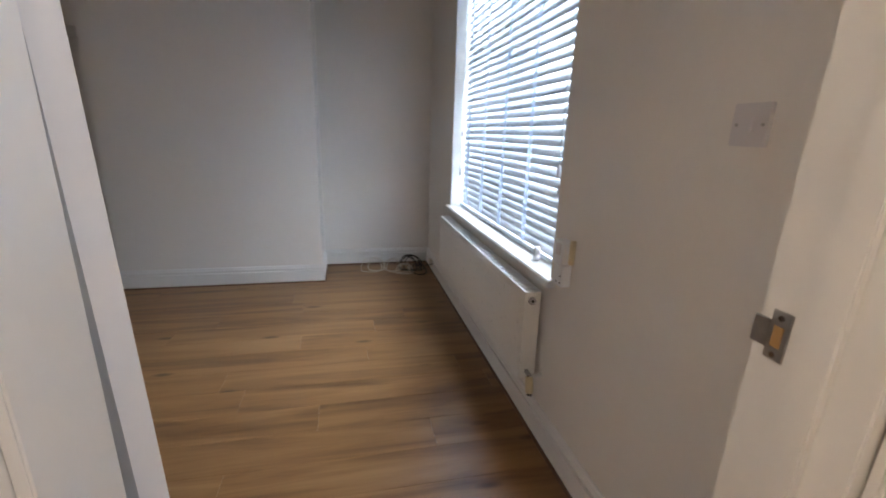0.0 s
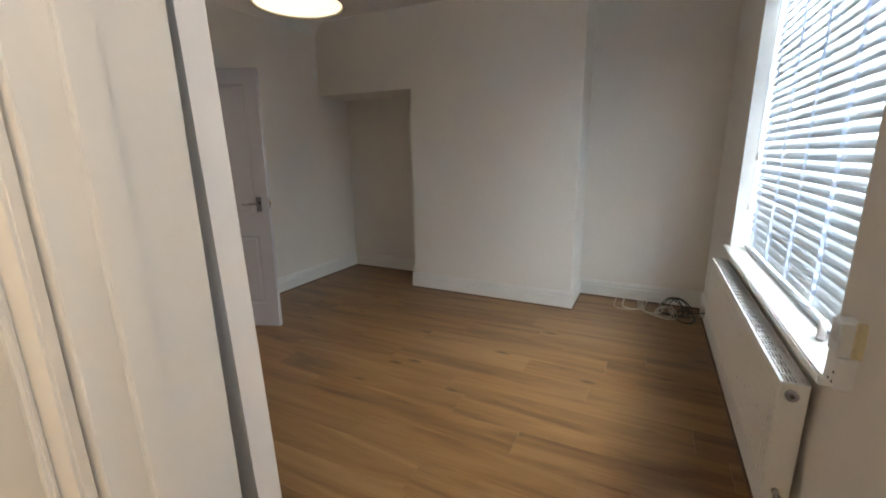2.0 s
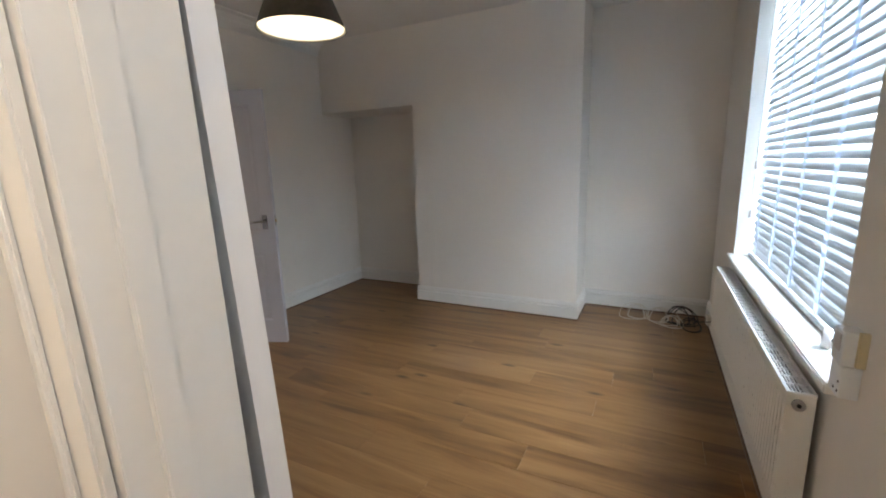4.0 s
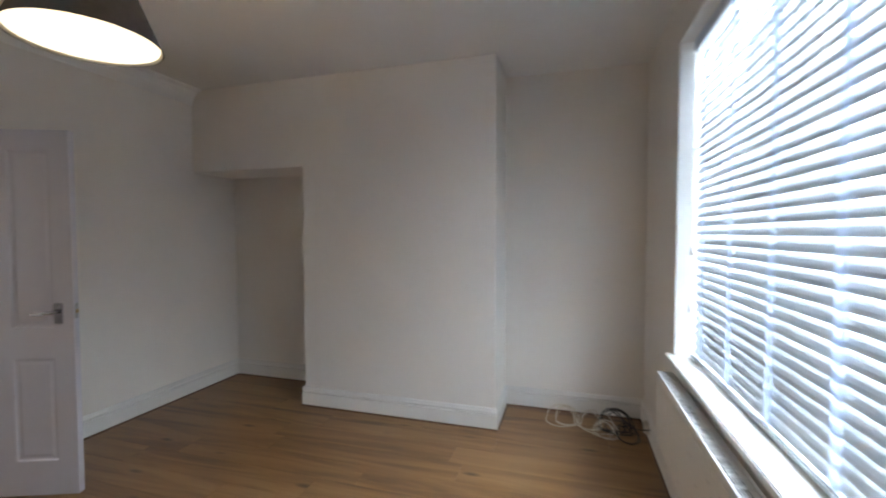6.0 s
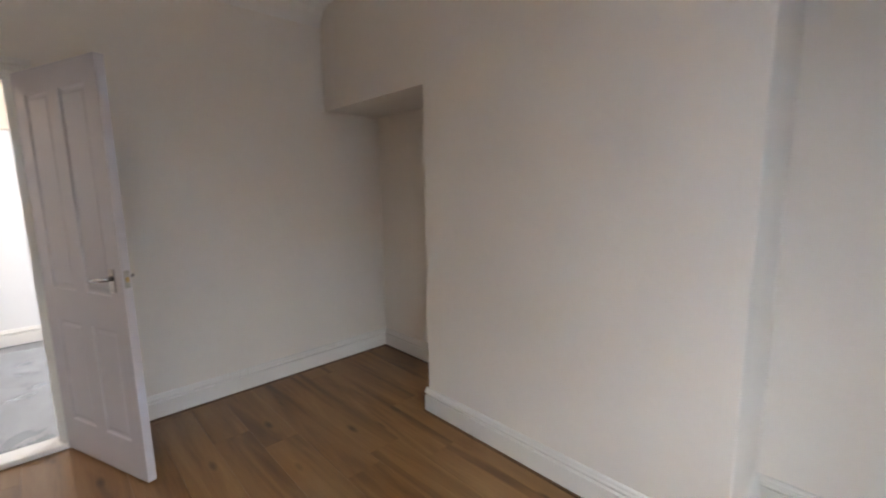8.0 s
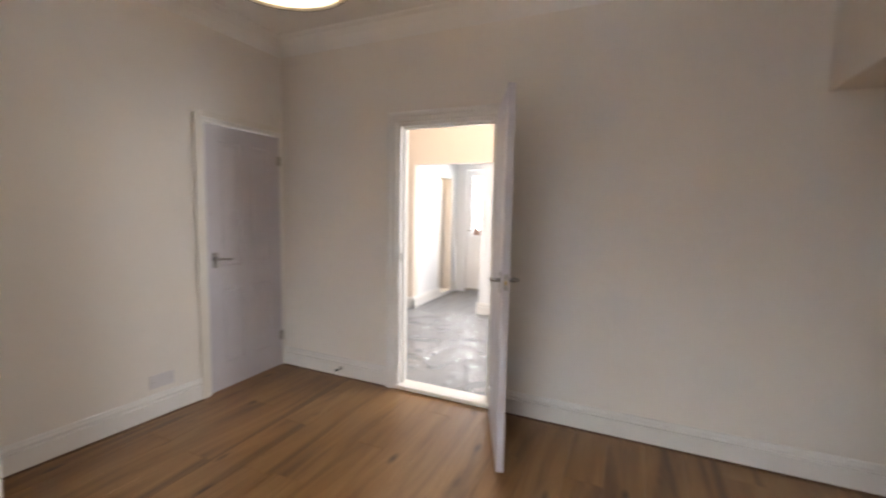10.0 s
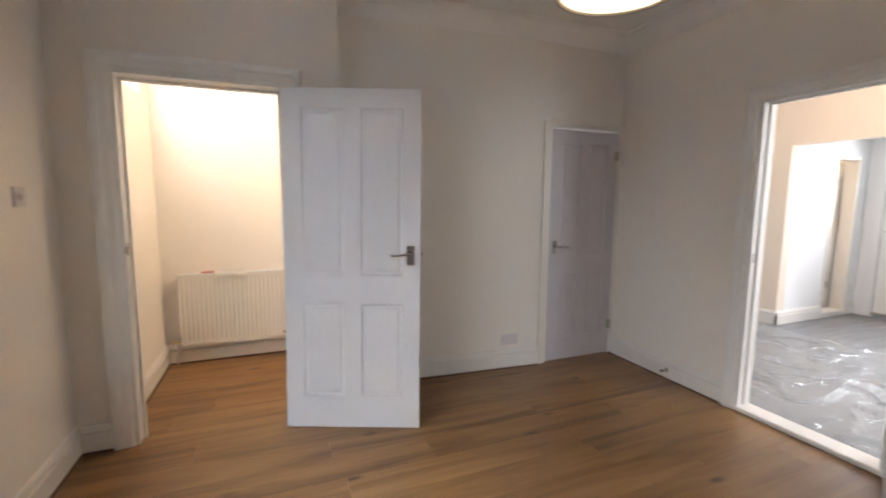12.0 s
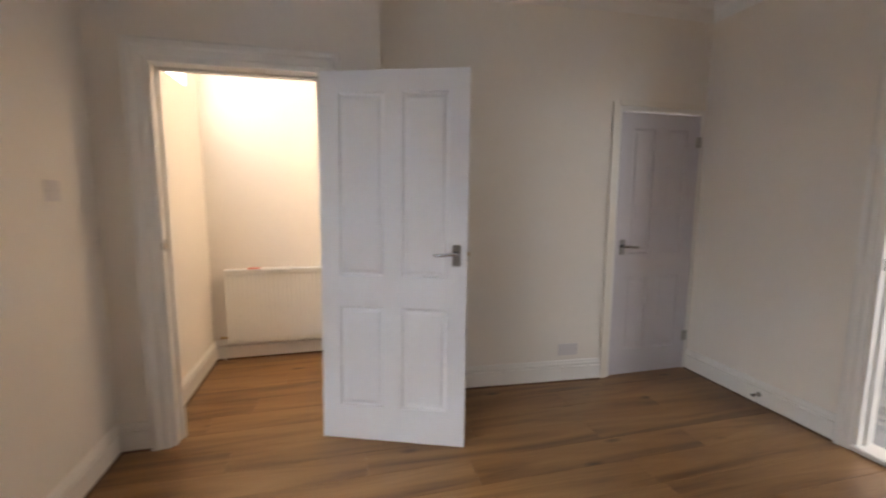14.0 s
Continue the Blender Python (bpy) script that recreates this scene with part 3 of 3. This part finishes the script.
def radiator(w, h, d, m, label, double=True):
    """Local x along the wall, y out of the wall (front at +d), z from the bottom."""
    root = thing("radiator", label, "radiator", m)
    bm = bmesh.new()
    n = int(w / 0.033)
    p = w / n
    pts = []
    for i in range(n):
        x = i * p
        pts += [(x, 0.0), (x + p * 0.18, 0.0), (x + p * 0.30, -0.0035), (x + p * 0.62, -0.0035), (x + p * 0.74, 0.0)]
    pts.append((w, 0.0))
    rows = []
    for z, k in ((0, 0), (0.03, 0), (0.045, 1), (h - 0.045, 1), (h - 0.03, 0), (h, 0)):
        rows.append([bm.verts.new((x, d + (y if k else 0), z)) for x, y in pts])
    for a, b in zip(rows, rows[1:]):
        for i in range(len(pts) - 1):
            bm.faces.new((a[i], a[i + 1], b[i + 1], b[i]))
    part("front_panel", bm, RADM, root)
    part("body", boxm(0.004, w - 0.004, d - 0.022, d - 0.008, 0.004, h - 0.014, bevel=0.003), RADM, root)
    part("back_panel", boxm(0.004, w - 0.004, 0.022, 0.036, 0.004, h - 0.014, bevel=0.003), RADM, root)
    for x in (0, w - 0.002):
        part("side_panel", boxm(x, x + 0.002, 0.020, d + 0.001, 0.0, h - 0.001), RADM, root)
    gr = part("grille", boxm(0.002, w - 0.002, d - 0.008, d + 0.001, h - 0.008, h + 0.003, bevel=0.001), GRIL, root, "white slotted top grille")
    part("grille_rim", boxm(0.002, w - 0.002, 0.018, 0.027, h - 0.008, h + 0.003, bevel=0.001), GRIL, gr)
    bm = bmesh.new()
    nb = int(w / 0.055)
    for i in range(nb + 1):
        x = 0.002 + (w - 0.010) * i / nb
        box(bm, x, x + 0.007, 0.027, d - 0.008, h - 0.004, h + 0.0025)
    for k in range(1, 6):
        y = 0.027 + (d - 0.035) * k / 6
        box(bm, 0.010, w - 0.010, y - 0.0016, y + 0.0016, h - 0.004, h + 0.0015)
    part("grille_mesh", bm, GRIL, gr)
    # solid near-black block, standing in for the shade below the grille slots
    part("inner_shade_block", boxm(0.006, w - 0.006, 0.037, d - 0.023, 0.03, h - 0.016), DARK, root, "near-black block for the shade behind the grille")
    return root


RW, RH, RZ, RD = 1.690, 0.405, 0.275, 0.092
rad = radiator(RW, RH, RD, pose(-0.002, 2.835 - RW, RZ, 0, 0, 90), "long white panel radiator under the window")
bm = bmesh.new()
tube(bm, [(-0.012, 0.062, RH - 0.035), (0.0, 0.062, RH - 0.035)], 0.017, 16)
pl = part("end_plug", bm, CHROME, rad, "chrome bleed plug")
bm = bmesh.new()
tube(bm, [(-0.014, 0.062, RH - 0.035), (-0.0125, 0.062, RH - 0.035)], 0.006, 8)
part("plug_socket", bm, DARK, pl)
bm = bmesh.new()
tube(bm, [(0.006, 0.058, 0.035), (-0.03, 0.058, 0.035), (-0.04, 0.058, 0.030)], 0.010, 12)
vl = part("valve", bm, CHROME, rad, "chrome radiator valve with cream cap")
bm = bmesh.new()
tube(bm, [(-0.036, 0.058, 0.028), (-0.044, 0.060, 0.006), (-0.056, 0.062, -0.030), (-0.060, 0.063, -0.040)], [0.014, 0.017, 0.017, 0.014], 14)
cap = part("valve_cap", bm, YELL, vl, "yellowed plastic valve cap")
bm = bmesh.new()
tube(bm, [(-0.060, 0.063, -0.040), (-0.063, 0.064, -0.048)], 0.011, 12)
part("cap_end", bm, CABB, cap)
bm = bmesh.new()
tube(bm, [(-0.036, 0.058, 0.032), (-0.036, 0.03, 0.032), (-0.036, 0.0, 0.032)], 0.007, 10)
part("pipe", bm, RADM, vl)
for x in (0.25, RW - 0.25):
    part("bracket", boxm(x, x + 0.03, 0.0, 0.024, 0.05, RH - 0.05), RADM, rad)

hr = radiator(0.77, 0.59, 0.085, pose(-1.04, HALLY, 0.155, 0, 0, 0), "white ribbed panel radiator on the hall wall")
for x, s in ((0.0, -1), (0.77, 1)):
    bm = bmesh.new()
    tube(bm, [(x, 0.045, 0.035), (x + s * 0.035, 0.045, 0.035), (x + s * 0.06, 0.045, 0.04)], [0.008, 0.011, 0.011], 10)
    v = part("valve", bm, BRASS, hr, "brass radiator valve")
    bm = bmesh.new()
    tube(bm, [(x + s * 0.036, 0.045, 0.03), (x + s * 0.036, 0.045, -0.150)], 0.0075, 10)
    part("pipe", bm, RADM, v)
for x in (0.12, 0.55):
    part("bracket", boxm(x, x + 0.03, 0.0, 0.024, 0.05, 0.5), RADM, hr)
bm = bmesh.new()
n = 8
FOLD = [(0.01, 0.753), (0.07, 0.754), (0.092, 0.752), (0.105, 0.742), (0.108, 0.724)]
g = [[bm.verts.new((-0.77 + 0.22 * i / n, HALLY + dy, dz + 0.003 * math.sin(i * 0.9 + dy * 40))) for dy, dz in FOLD] for i in range(n + 1)]
for i in range(n):
    for j in range(len(FOLD) - 1):
        bm.faces.new((g[i][j], g[i + 1][j], g[i + 1][j + 1], g[i][j + 1]))
bmesh.ops.solidify(bm, geom=bm.faces[:], thickness=0.002)
tagged(part("paper_leaflet", bm, PAPER), "white folded leaflet lying on the hall radiator", "leaflet")
tagged(part("envelope", boxm(-0.53, -0.44, HALLY + 0.02, HALLY + 0.08, 0.7485, 0.757, bevel=0.001), PINK), "small red and white packet on the hall radiator", "packet")

# ---- electrical things ----


def plate(name, label, category, m, w, h, d=0.009, material=PLAST):
    root = thing(name, label, category, m)
    part("face_plate", boxm(-w / 2, w / 2, 0, d, -h / 2, h / 2, bevel=0.002), material, root)
    return root


def screws(root, w, d=0.009):
    for x in (-w, w):
        bm = bmesh.new()
        tube(bm, [(x, d - 0.001, 0), (x, d + 0.0008, 0)], 0.0035, 12)
        part("screw", bm, STEEL, root)


sw = plate("light_switch", "white square single light switch beside the hall door", "light switch", pose(0, 0.345, 1.352, 0, 0, 90), 0.086, 0.086)
part("rocker", boxm(-0.009, 0.009, 0.008, 0.013, -0.014, 0.014, bevel=0.002), PLAST, sw)
screws(sw, 0.030)
sock = plate("wall_socket", "white blank double socket plate above the skirting", "socket", pose(-2.735, YC - 0.0225, 0.237, 0, 0, -4.2), 0.146, 0.086)
screws(sock, 0.060)
thermo = plate("thermostat_box", "white plastic control box with yellowed side on the wall", "thermostat", pose(0, 1.0, 0.900, 0, 0, 90), 0.066, 0.088, 0.044, UPVC)
part("yellowed_back", boxm(-0.045, -0.0335, 0, 0.018, -0.040, 0.050), YELL, thermo, "yellowed plastic backplate")
part("buttons", boxm(-0.018, 0.018, 0.044, 0.047, -0.01, 0.035, bevel=0.001), PLAST, thermo)
spur = plate("fused_spur", "white switched spur under the control box", "socket", pose(0, 1.0, 0.811, 0, 0, 90), 0.068, 0.084, 0.040, UPVC)
for x, z in ((-0.024, -0.026), (0.0, -0.026), (-0.024, 0.0)):
    bm = bmesh.new()
    tube(bm, [(x, 0.039, z), (x, 0.041, z)], 0.0035, 10)
    part("screw", bm, DARK, spur)
jb = plate("junction_box", "small cream cable outlet box on the skirting in the alcove", "cable outlet", pose(-0.020, 3.50, 0.085, 0, 0, 90), 0.07, 0.07, 0.028, CABW)
screws(jb, 0.022, 0.028)
# door stop on the kitchen wall skirting
ds = thing("door_stop", "small steel and rubber door stop screwed to the skirting", "door stop", pose(XK + 0.02, 0.44, 0.072, 0, 0, 0))
part("stem", tube(bmesh.new(), [(0, 0, 0), (0.006, 0, 0), (0.012, 0, 0), (0.045, 0, 0)], [0.016, 0.016, 0.007, 0.006], 12), STEEL, ds)
part("rubber_tip", tube(bmesh.new(), [(0.045, 0, 0), (0.058, 0, 0)], [0.010, 0.009], 12), CABB, ds)

# ---- pendant lamp ----
LX, LY, LZ = -2.17, 1.446, 2.09
pend = thing("pendant_lamp", "lit pendant lamp with dark tapered shade hanging from the ceiling", "ceiling lamp", pose(LX, LY, 0))
part("shade", lathe([(0.225, LZ), (0.135, LZ + 0.215), (0.133, LZ + 0.215), (0.223, LZ), (0.225, LZ)], 48), SHADEO, pend, "dark brown fabric shade")
part("shade_lining", lathe([(0.222, LZ + 0.001), (0.132, LZ + 0.214), (0.131, LZ + 0.214), (0.2205, LZ + 0.001), (0.222, LZ + 0.001)], 48), SHADEI, pend)
part("diffuser", lathe([(0.0, LZ + 0.012), (0.12, LZ + 0.010), (0.212, LZ + 0.008), (0.214, LZ + 0.014), (0.0, LZ + 0.018)], 48), DIFF, pend, "glowing cream diffuser disc")
part("lamp_holder", lathe([(0.0, LZ + 0.235), (0.02, LZ + 0.235), (0.021, LZ + 0.20), (0.018, LZ + 0.15), (0.0, LZ + 0.15)], 20), PLAST, pend)
part("flex", tube(bmesh.new(), [(0, 0, LZ + 0.23), (0, 0, H - 0.02)], 0.0035, 8), PLAST, pend)
part("ceiling_rose", lathe([(0.0, H - 0.03), (0.02, H - 0.03), (0.045, H - 0.012), (0.05, H)], 28), PLAST, pend)

# ---- cables in the alcove ----


def coil(name, label, material, center, radii, turns, r, seed, lift=0.0, tail=()):
    rnd = random.Random(seed)
    pts = []
    steps = int(turns * 22)
    lean = [rnd.uniform(-0.02, 0.02) for _ in range(6)]
    for i in range(steps + 1):
        a = i / 22 * math.tau
        k = 1 + 0.22 * math.sin(a * 0.31 + seed)
        x = center[0] + radii[0] * k * math.cos(a) + lean[0] * math.sin(a * 0.4) + i / steps * lean[1] * 4
        y = center[1] + radii[1] * k * math.sin(a) + lean[2] * math.cos(a * 0.7)
        z = r + 0.001 + lift * max(0.0, math.sin(a)) + 0.012 * (0.5 + 0.5 * math.sin(a * 0.53 + seed)) * (i / steps)
        pts.append((x, y, z))
    pts += list(tail)
    tagged(part(name, tube(bmesh.new(), pts, r, 7), material), label, "cable", group="loose cables in the alcove")


coil("cable", "loose coil of thin cream aerial cable on the floor", CABW, (-0.60, 3.62, 0), (0.085, 0.075), 3.4, 0.0032, 1, 0.09)
coil("cable", "loose coil of thin cream aerial cable on the floor", CABW, (-0.42, 3.58, 0), (0.085, 0.07), 3.2, 0.0032, 2, 0.09)
coil("cable", "tangled cream cable on the floor by the skirting", CABW, (-0.30, 3.50, 0), (0.07, 0.09), 2.6, 0.0032, 3, 0.05)
coil("cable", "coil of thick black cable by the skirting", CABB, (-0.19, 3.60, 0), (0.10, 0.08), 4.3, 0.0045, 4, 0.11, [(-0.1, 3.5, 0.06), (-0.03, 3.44, 0.09), (-0.022, 3.43, 0.10)])
coil("cable", "trailing black cable on the oak floor", CABB, (-0.17, 3.50, 0), (0.06, 0.10), 2.4, 0.0045, 5, 0.03)

# ---- kitchen beyond the doorway ----
KX0, KX1, KX2 = -7.56, -6.09, XK - 0.12
KYL, KYR = -0.17, 0.735
KF = 0.0
bm = bmesh.new()
box(bm, KX1 - 0.12, KX1, -1.6, KYL, 0, H)
structure("wall_kitchen_side", bm, PEACH, "peach painted wall stub beside the kitchen passage", "wall")
bm = bmesh.new()
box(bm, KX1 - 0.12, KX1, KYL, 3.3, 1.945, H)
structure("wall_kitchen_beam", bm, PEACH, "peach painted wall above the passage opening", "wall")
bm = bmesh.new()
box(bm, -6.91, KX1 - 0.12, KYL - 0.12, KYL, 0, 2.3)
box(bm, KX0, -7.36, KYL - 0.12, KYL, 0, 2.3)
box(bm, -7.36, -6.91, KYL - 0.12, KYL, 1.86, 2.3)
structure("wall_passage_left", bm, KWALL, "white plaster wall with a narrow side doorway", "wall")
bm = bmesh.new()
box(bm, -7.68, -6.21, -1.4, -1.3, 0, 2.3)
structure("wall_side_room", bm, PEACH, "peach wall of the small side room", "wall")
bm = bmesh.new()
box(bm, -6.6, KX1 - 0.12, KYR, 3.3, 0, 2.3)
structure("wall_passage_right", bm, KWALL, "white wall end beside the kitchen passage", "wall")
bm = bmesh.new()
box(bm, KX0 - 0.12, KX0, -1.3, -0.05, 0, 2.3)
box(bm, KX0 - 0.12, KX0, 0.80, 3.3, 0, 2.3)
box(bm, KX0 - 0.12, KX0, -0.05, 0.80, 2.06, 2.3)
structure("wall_back", bm, KWALL, "white wall around the back door", "wall")
structure("ceiling_passage", boxm(KX0 - 0.12, KX1 - 0.12, -1.5, 3.3, 2.3, 2.4), CEIL, "white passage ceiling", "ceiling")
structure("ceiling_kitchen", boxm(KX1 - 0.12, KX2, -1.6, 3.3, H, H + 0.1), CEIL, "white kitchen ceiling", "ceiling")
bm = bmesh.new()
box(bm, KX1 - 0.12, KX2, -1.72, -1.6, 0, H)
structure("wall_kitchen_end", bm, KWALL, "white kitchen end wall", "wall")
bm = bmesh.new()
box(bm, KX1, -6.05, 3.2, 3.32, 0, H)
box(bm, -4.55, KX2, 3.2, 3.32, 0, H)
box(bm, -6.05, -4.55, 3.2, 3.32, 0, 1.0)
box(bm, -6.05, -4.55, 3.2, 3.32, 2.2, H)
structure("wall_kitchen_window", bm, KWALL, "white kitchen wall with a window", "wall")
structure("floor_kitchen", boxm(KX0 - 0.12, KX2, -1.72, 3.32, -0.06, KF), KFLOOR, "grey vinyl kitchen floor", "floor")
kb = thing("trim_kitchen", "white skirting in the kitchen passage", "baseboard", kind="structure")
for a, b, o in (((KX1, -1.6), (KX1, KYL + 0.02), (1, 0)), ((KX1 + 0.02, KYL), (-6.91, KYL), (0, 1)), ((-7.36, KYL), (KX0, KYL), (0, 1)), ((-6.6, KYR), (KX1 - 0.12, KYR), (0, -1)), ((KX1 - 0.12, KYR - 0.02), (KX1 - 0.12, 3.2), (1, 0))):
    part("skirting_length", sweep(SKIRT, (*a, 0), (*b, 0), (*o, 0)), TRIM, kb)
sf = thing("door_frame_side", "white narrow door frame of the side room", "door frame", kind="structure")
for a in ((-6.93, -6.89, 0, 1.88), (-7.38, -7.34, 0, 1.88)):
    part("jamb", boxm(a[0], a[1], KYL - 0.13, KYL + 0.012, a[2], a[3], bevel=0.003), TRIM, sf)
part("head", boxm(-7.34, -6.93, KYL - 0.13, KYL + 0.012, 1.84, 1.88, bevel=0.003), TRIM, sf)
part("threshold", boxm(-7.34, -6.93, KYL - 0.13, KYL + 0.012, 0.0, 0.06, bevel=0.003), TRIM, sf)
sd = thing("door_4", "cream side-room door standing open inward", "door", kind="structure")
part("leaf", boxm(-7.33, -7.29, -0.85, KYL - 0.14, 0.01, 1.82, bevel=0.002), TRIM, sd)
for z in (0.3, 1.55):
    part("hinge", boxm(-7.29, -7.284, KYL - 0.22, KYL - 0.145, z, z + 0.09), STEEL, sd, "steel hinge")
ksw = plate("light_switch", "white light switch on the kitchen passage wall", "light switch", pose(-6.75, KYL, 1.30, 0, 0, 0), 0.086, 0.086)
part("rocker", boxm(-0.009, 0.009, 0.008, 0.013, -0.014, 0.014, bevel=0.002), PLAST, ksw)
bd = thing("door_5", "white plastic half-glazed back door, shut", "door", pose(KX0, -0.05, 0), kind="structure")
BW = 0.85
for a in ((0, 0.06, 0, 2.06), (BW - 0.06, BW, 0, 2.06), (0.06, BW - 0.06, 2.0, 2.06)):
    part("door_frame", boxm(-0.07, 0.004, *a, bevel=0.004), UPVC, bd)
lf = part("leaf", boxm(-0.06, -0.01, 0.065, BW - 0.065, 0.02, 0.86, bevel=0.004), UPVC, bd)
for a in ((0.065, 0.165, 0.86, 1.99), (BW - 0.165, BW - 0.065, 0.86, 1.99), (0.165, BW - 0.165, 1.89, 1.99), (0.165, BW - 0.165, 0.86, 0.94), (0.165, BW - 0.165, 1.48, 1.52)):
    part("glazing_bar", boxm(-0.06, -0.01, *a, bevel=0.004), UPVC, bd)
for z0, z1 in ((0.94, 1.48), (1.52, 1.89)):
    g = part("pane", boxm(-0.04, -0.03, 0.165, BW - 0.165, z0, z1), GLASS, bd)
    g.visible_shadow = False
part("lower_panel", boxm(-0.01, -0.002, 0.20, BW - 0.20, 0.15, 0.72, bevel=0.003), UPVC, bd)
part("door_handle", tube(bmesh.new(), [(-0.01, 0.115, 1.02), (0.035, 0.115, 1.02), (0.04, 0.14, 1.02), (0.04, 0.22, 1.02)], 0.009, 10), STEEL, bd)
part("draught_strip", boxm(-0.01, 0.006, 0.065, BW - 0.065, 0.02, 0.06, bevel=0.002), STEEL, bd)
# plastic film spread over the kitchen floor
bm = bmesh.new()
nx, ny = 150, 120
grid = []
for i in range(nx + 1):
    row = []
    for j in range(ny + 1):
        x = -3.92 - 2.05 * i / nx
        y = -0.45 + 2.5 * j / ny
        x += 0.08 * noise.noise(Vector((y * 2.1, 3.0, 0))) * (i / nx)
        p = Vector((x * 2.6, y * 3.6, 0.3))
        rid = 1 - abs(noise.noise(p * 1.5 + Vector((noise.noise(p) * 1.5, 0, 0))))
        z = 0.004 + 0.10 * max(0, rid - 0.78) ** 1.0 + 0.007 * (0.5 + 0.5 * noise.noise(p * 3.5)) + 0.004 * noise.noise(p * 9)
        row.append(bm.verts.new((x, y, z)))
    grid.append(row)
for i in range(nx):
    for j in range(ny):
        bm.faces.new((grid[i][j], grid[i + 1][j], grid[i + 1][j + 1], grid[i][j + 1])).smooth = True
film_ob = tagged(part("plastic_sheet", bm, SHEET), "crumpled clear protective film over the grey kitchen floor", "plastic sheet")

# ---- outside ----
structure("ground", boxm(-60, 60, -60, 60, -0.4, -0.25), OUT, "grey paved ground outside", "ground")
structure("backdrop_yard_wall", boxm(-13.2, -13.0, -4, 5, -0.3, 1.35), BRICK, "red brick yard wall behind the back door", "yard wall")

# ---- floor ----
floor = structure("floor", boxm(XK - 0.0, 0.0, -1.31, YA, -0.08, -0.009), EDGE, "oak laminate plank floor", "floor")
PWID, PLEN = 0.192, 1.285
rnd = random.Random(7)
y = -1.19
row = 0
while y < YA:
    y1 = min(y + PWID, YA)
    x = XK - rnd.random() * PLEN
    while x < -0.001:
        x0, x1 = max(x, XK), min(x + PLEN, -0.001)
        if y1 < YC:
            x0, x1 = max(x0, -2.9), min(x1, HALLX)
        if x1 - x0 > 0.02:
            a, b, c, d = x0 + 0.0004, x1 - 0.0004, y + 0.0004, y1 - 0.0004
            e = 0.0006
            bm = bmesh.new()
            lo = [bm.verts.new(p) for p in ((a, c, -0.009), (b, c, -0.009), (b, d, -0.009), (a, d, -0.009))]
            hi = [bm.verts.new(p) for p in ((a, c, -e), (b, c, -e), (b, d, -e), (a, d, -e))]
            tp = [bm.verts.new(p) for p in ((a + e, c + e, 0), (b - e, c + e, 0), (b - e, d - e, 0), (a + e, d - e, 0))]
            for r, s in ((lo, hi), (hi, tp)):
                for k in range(4):
                    bm.faces.new((r[k], r[(k + 1) % 4], s[(k + 1) % 4], s[k]))
            bm.faces.new(tp)
            part("plank", bm, OAK, floor)
        x += PLEN
    y += PWID
    row += 1
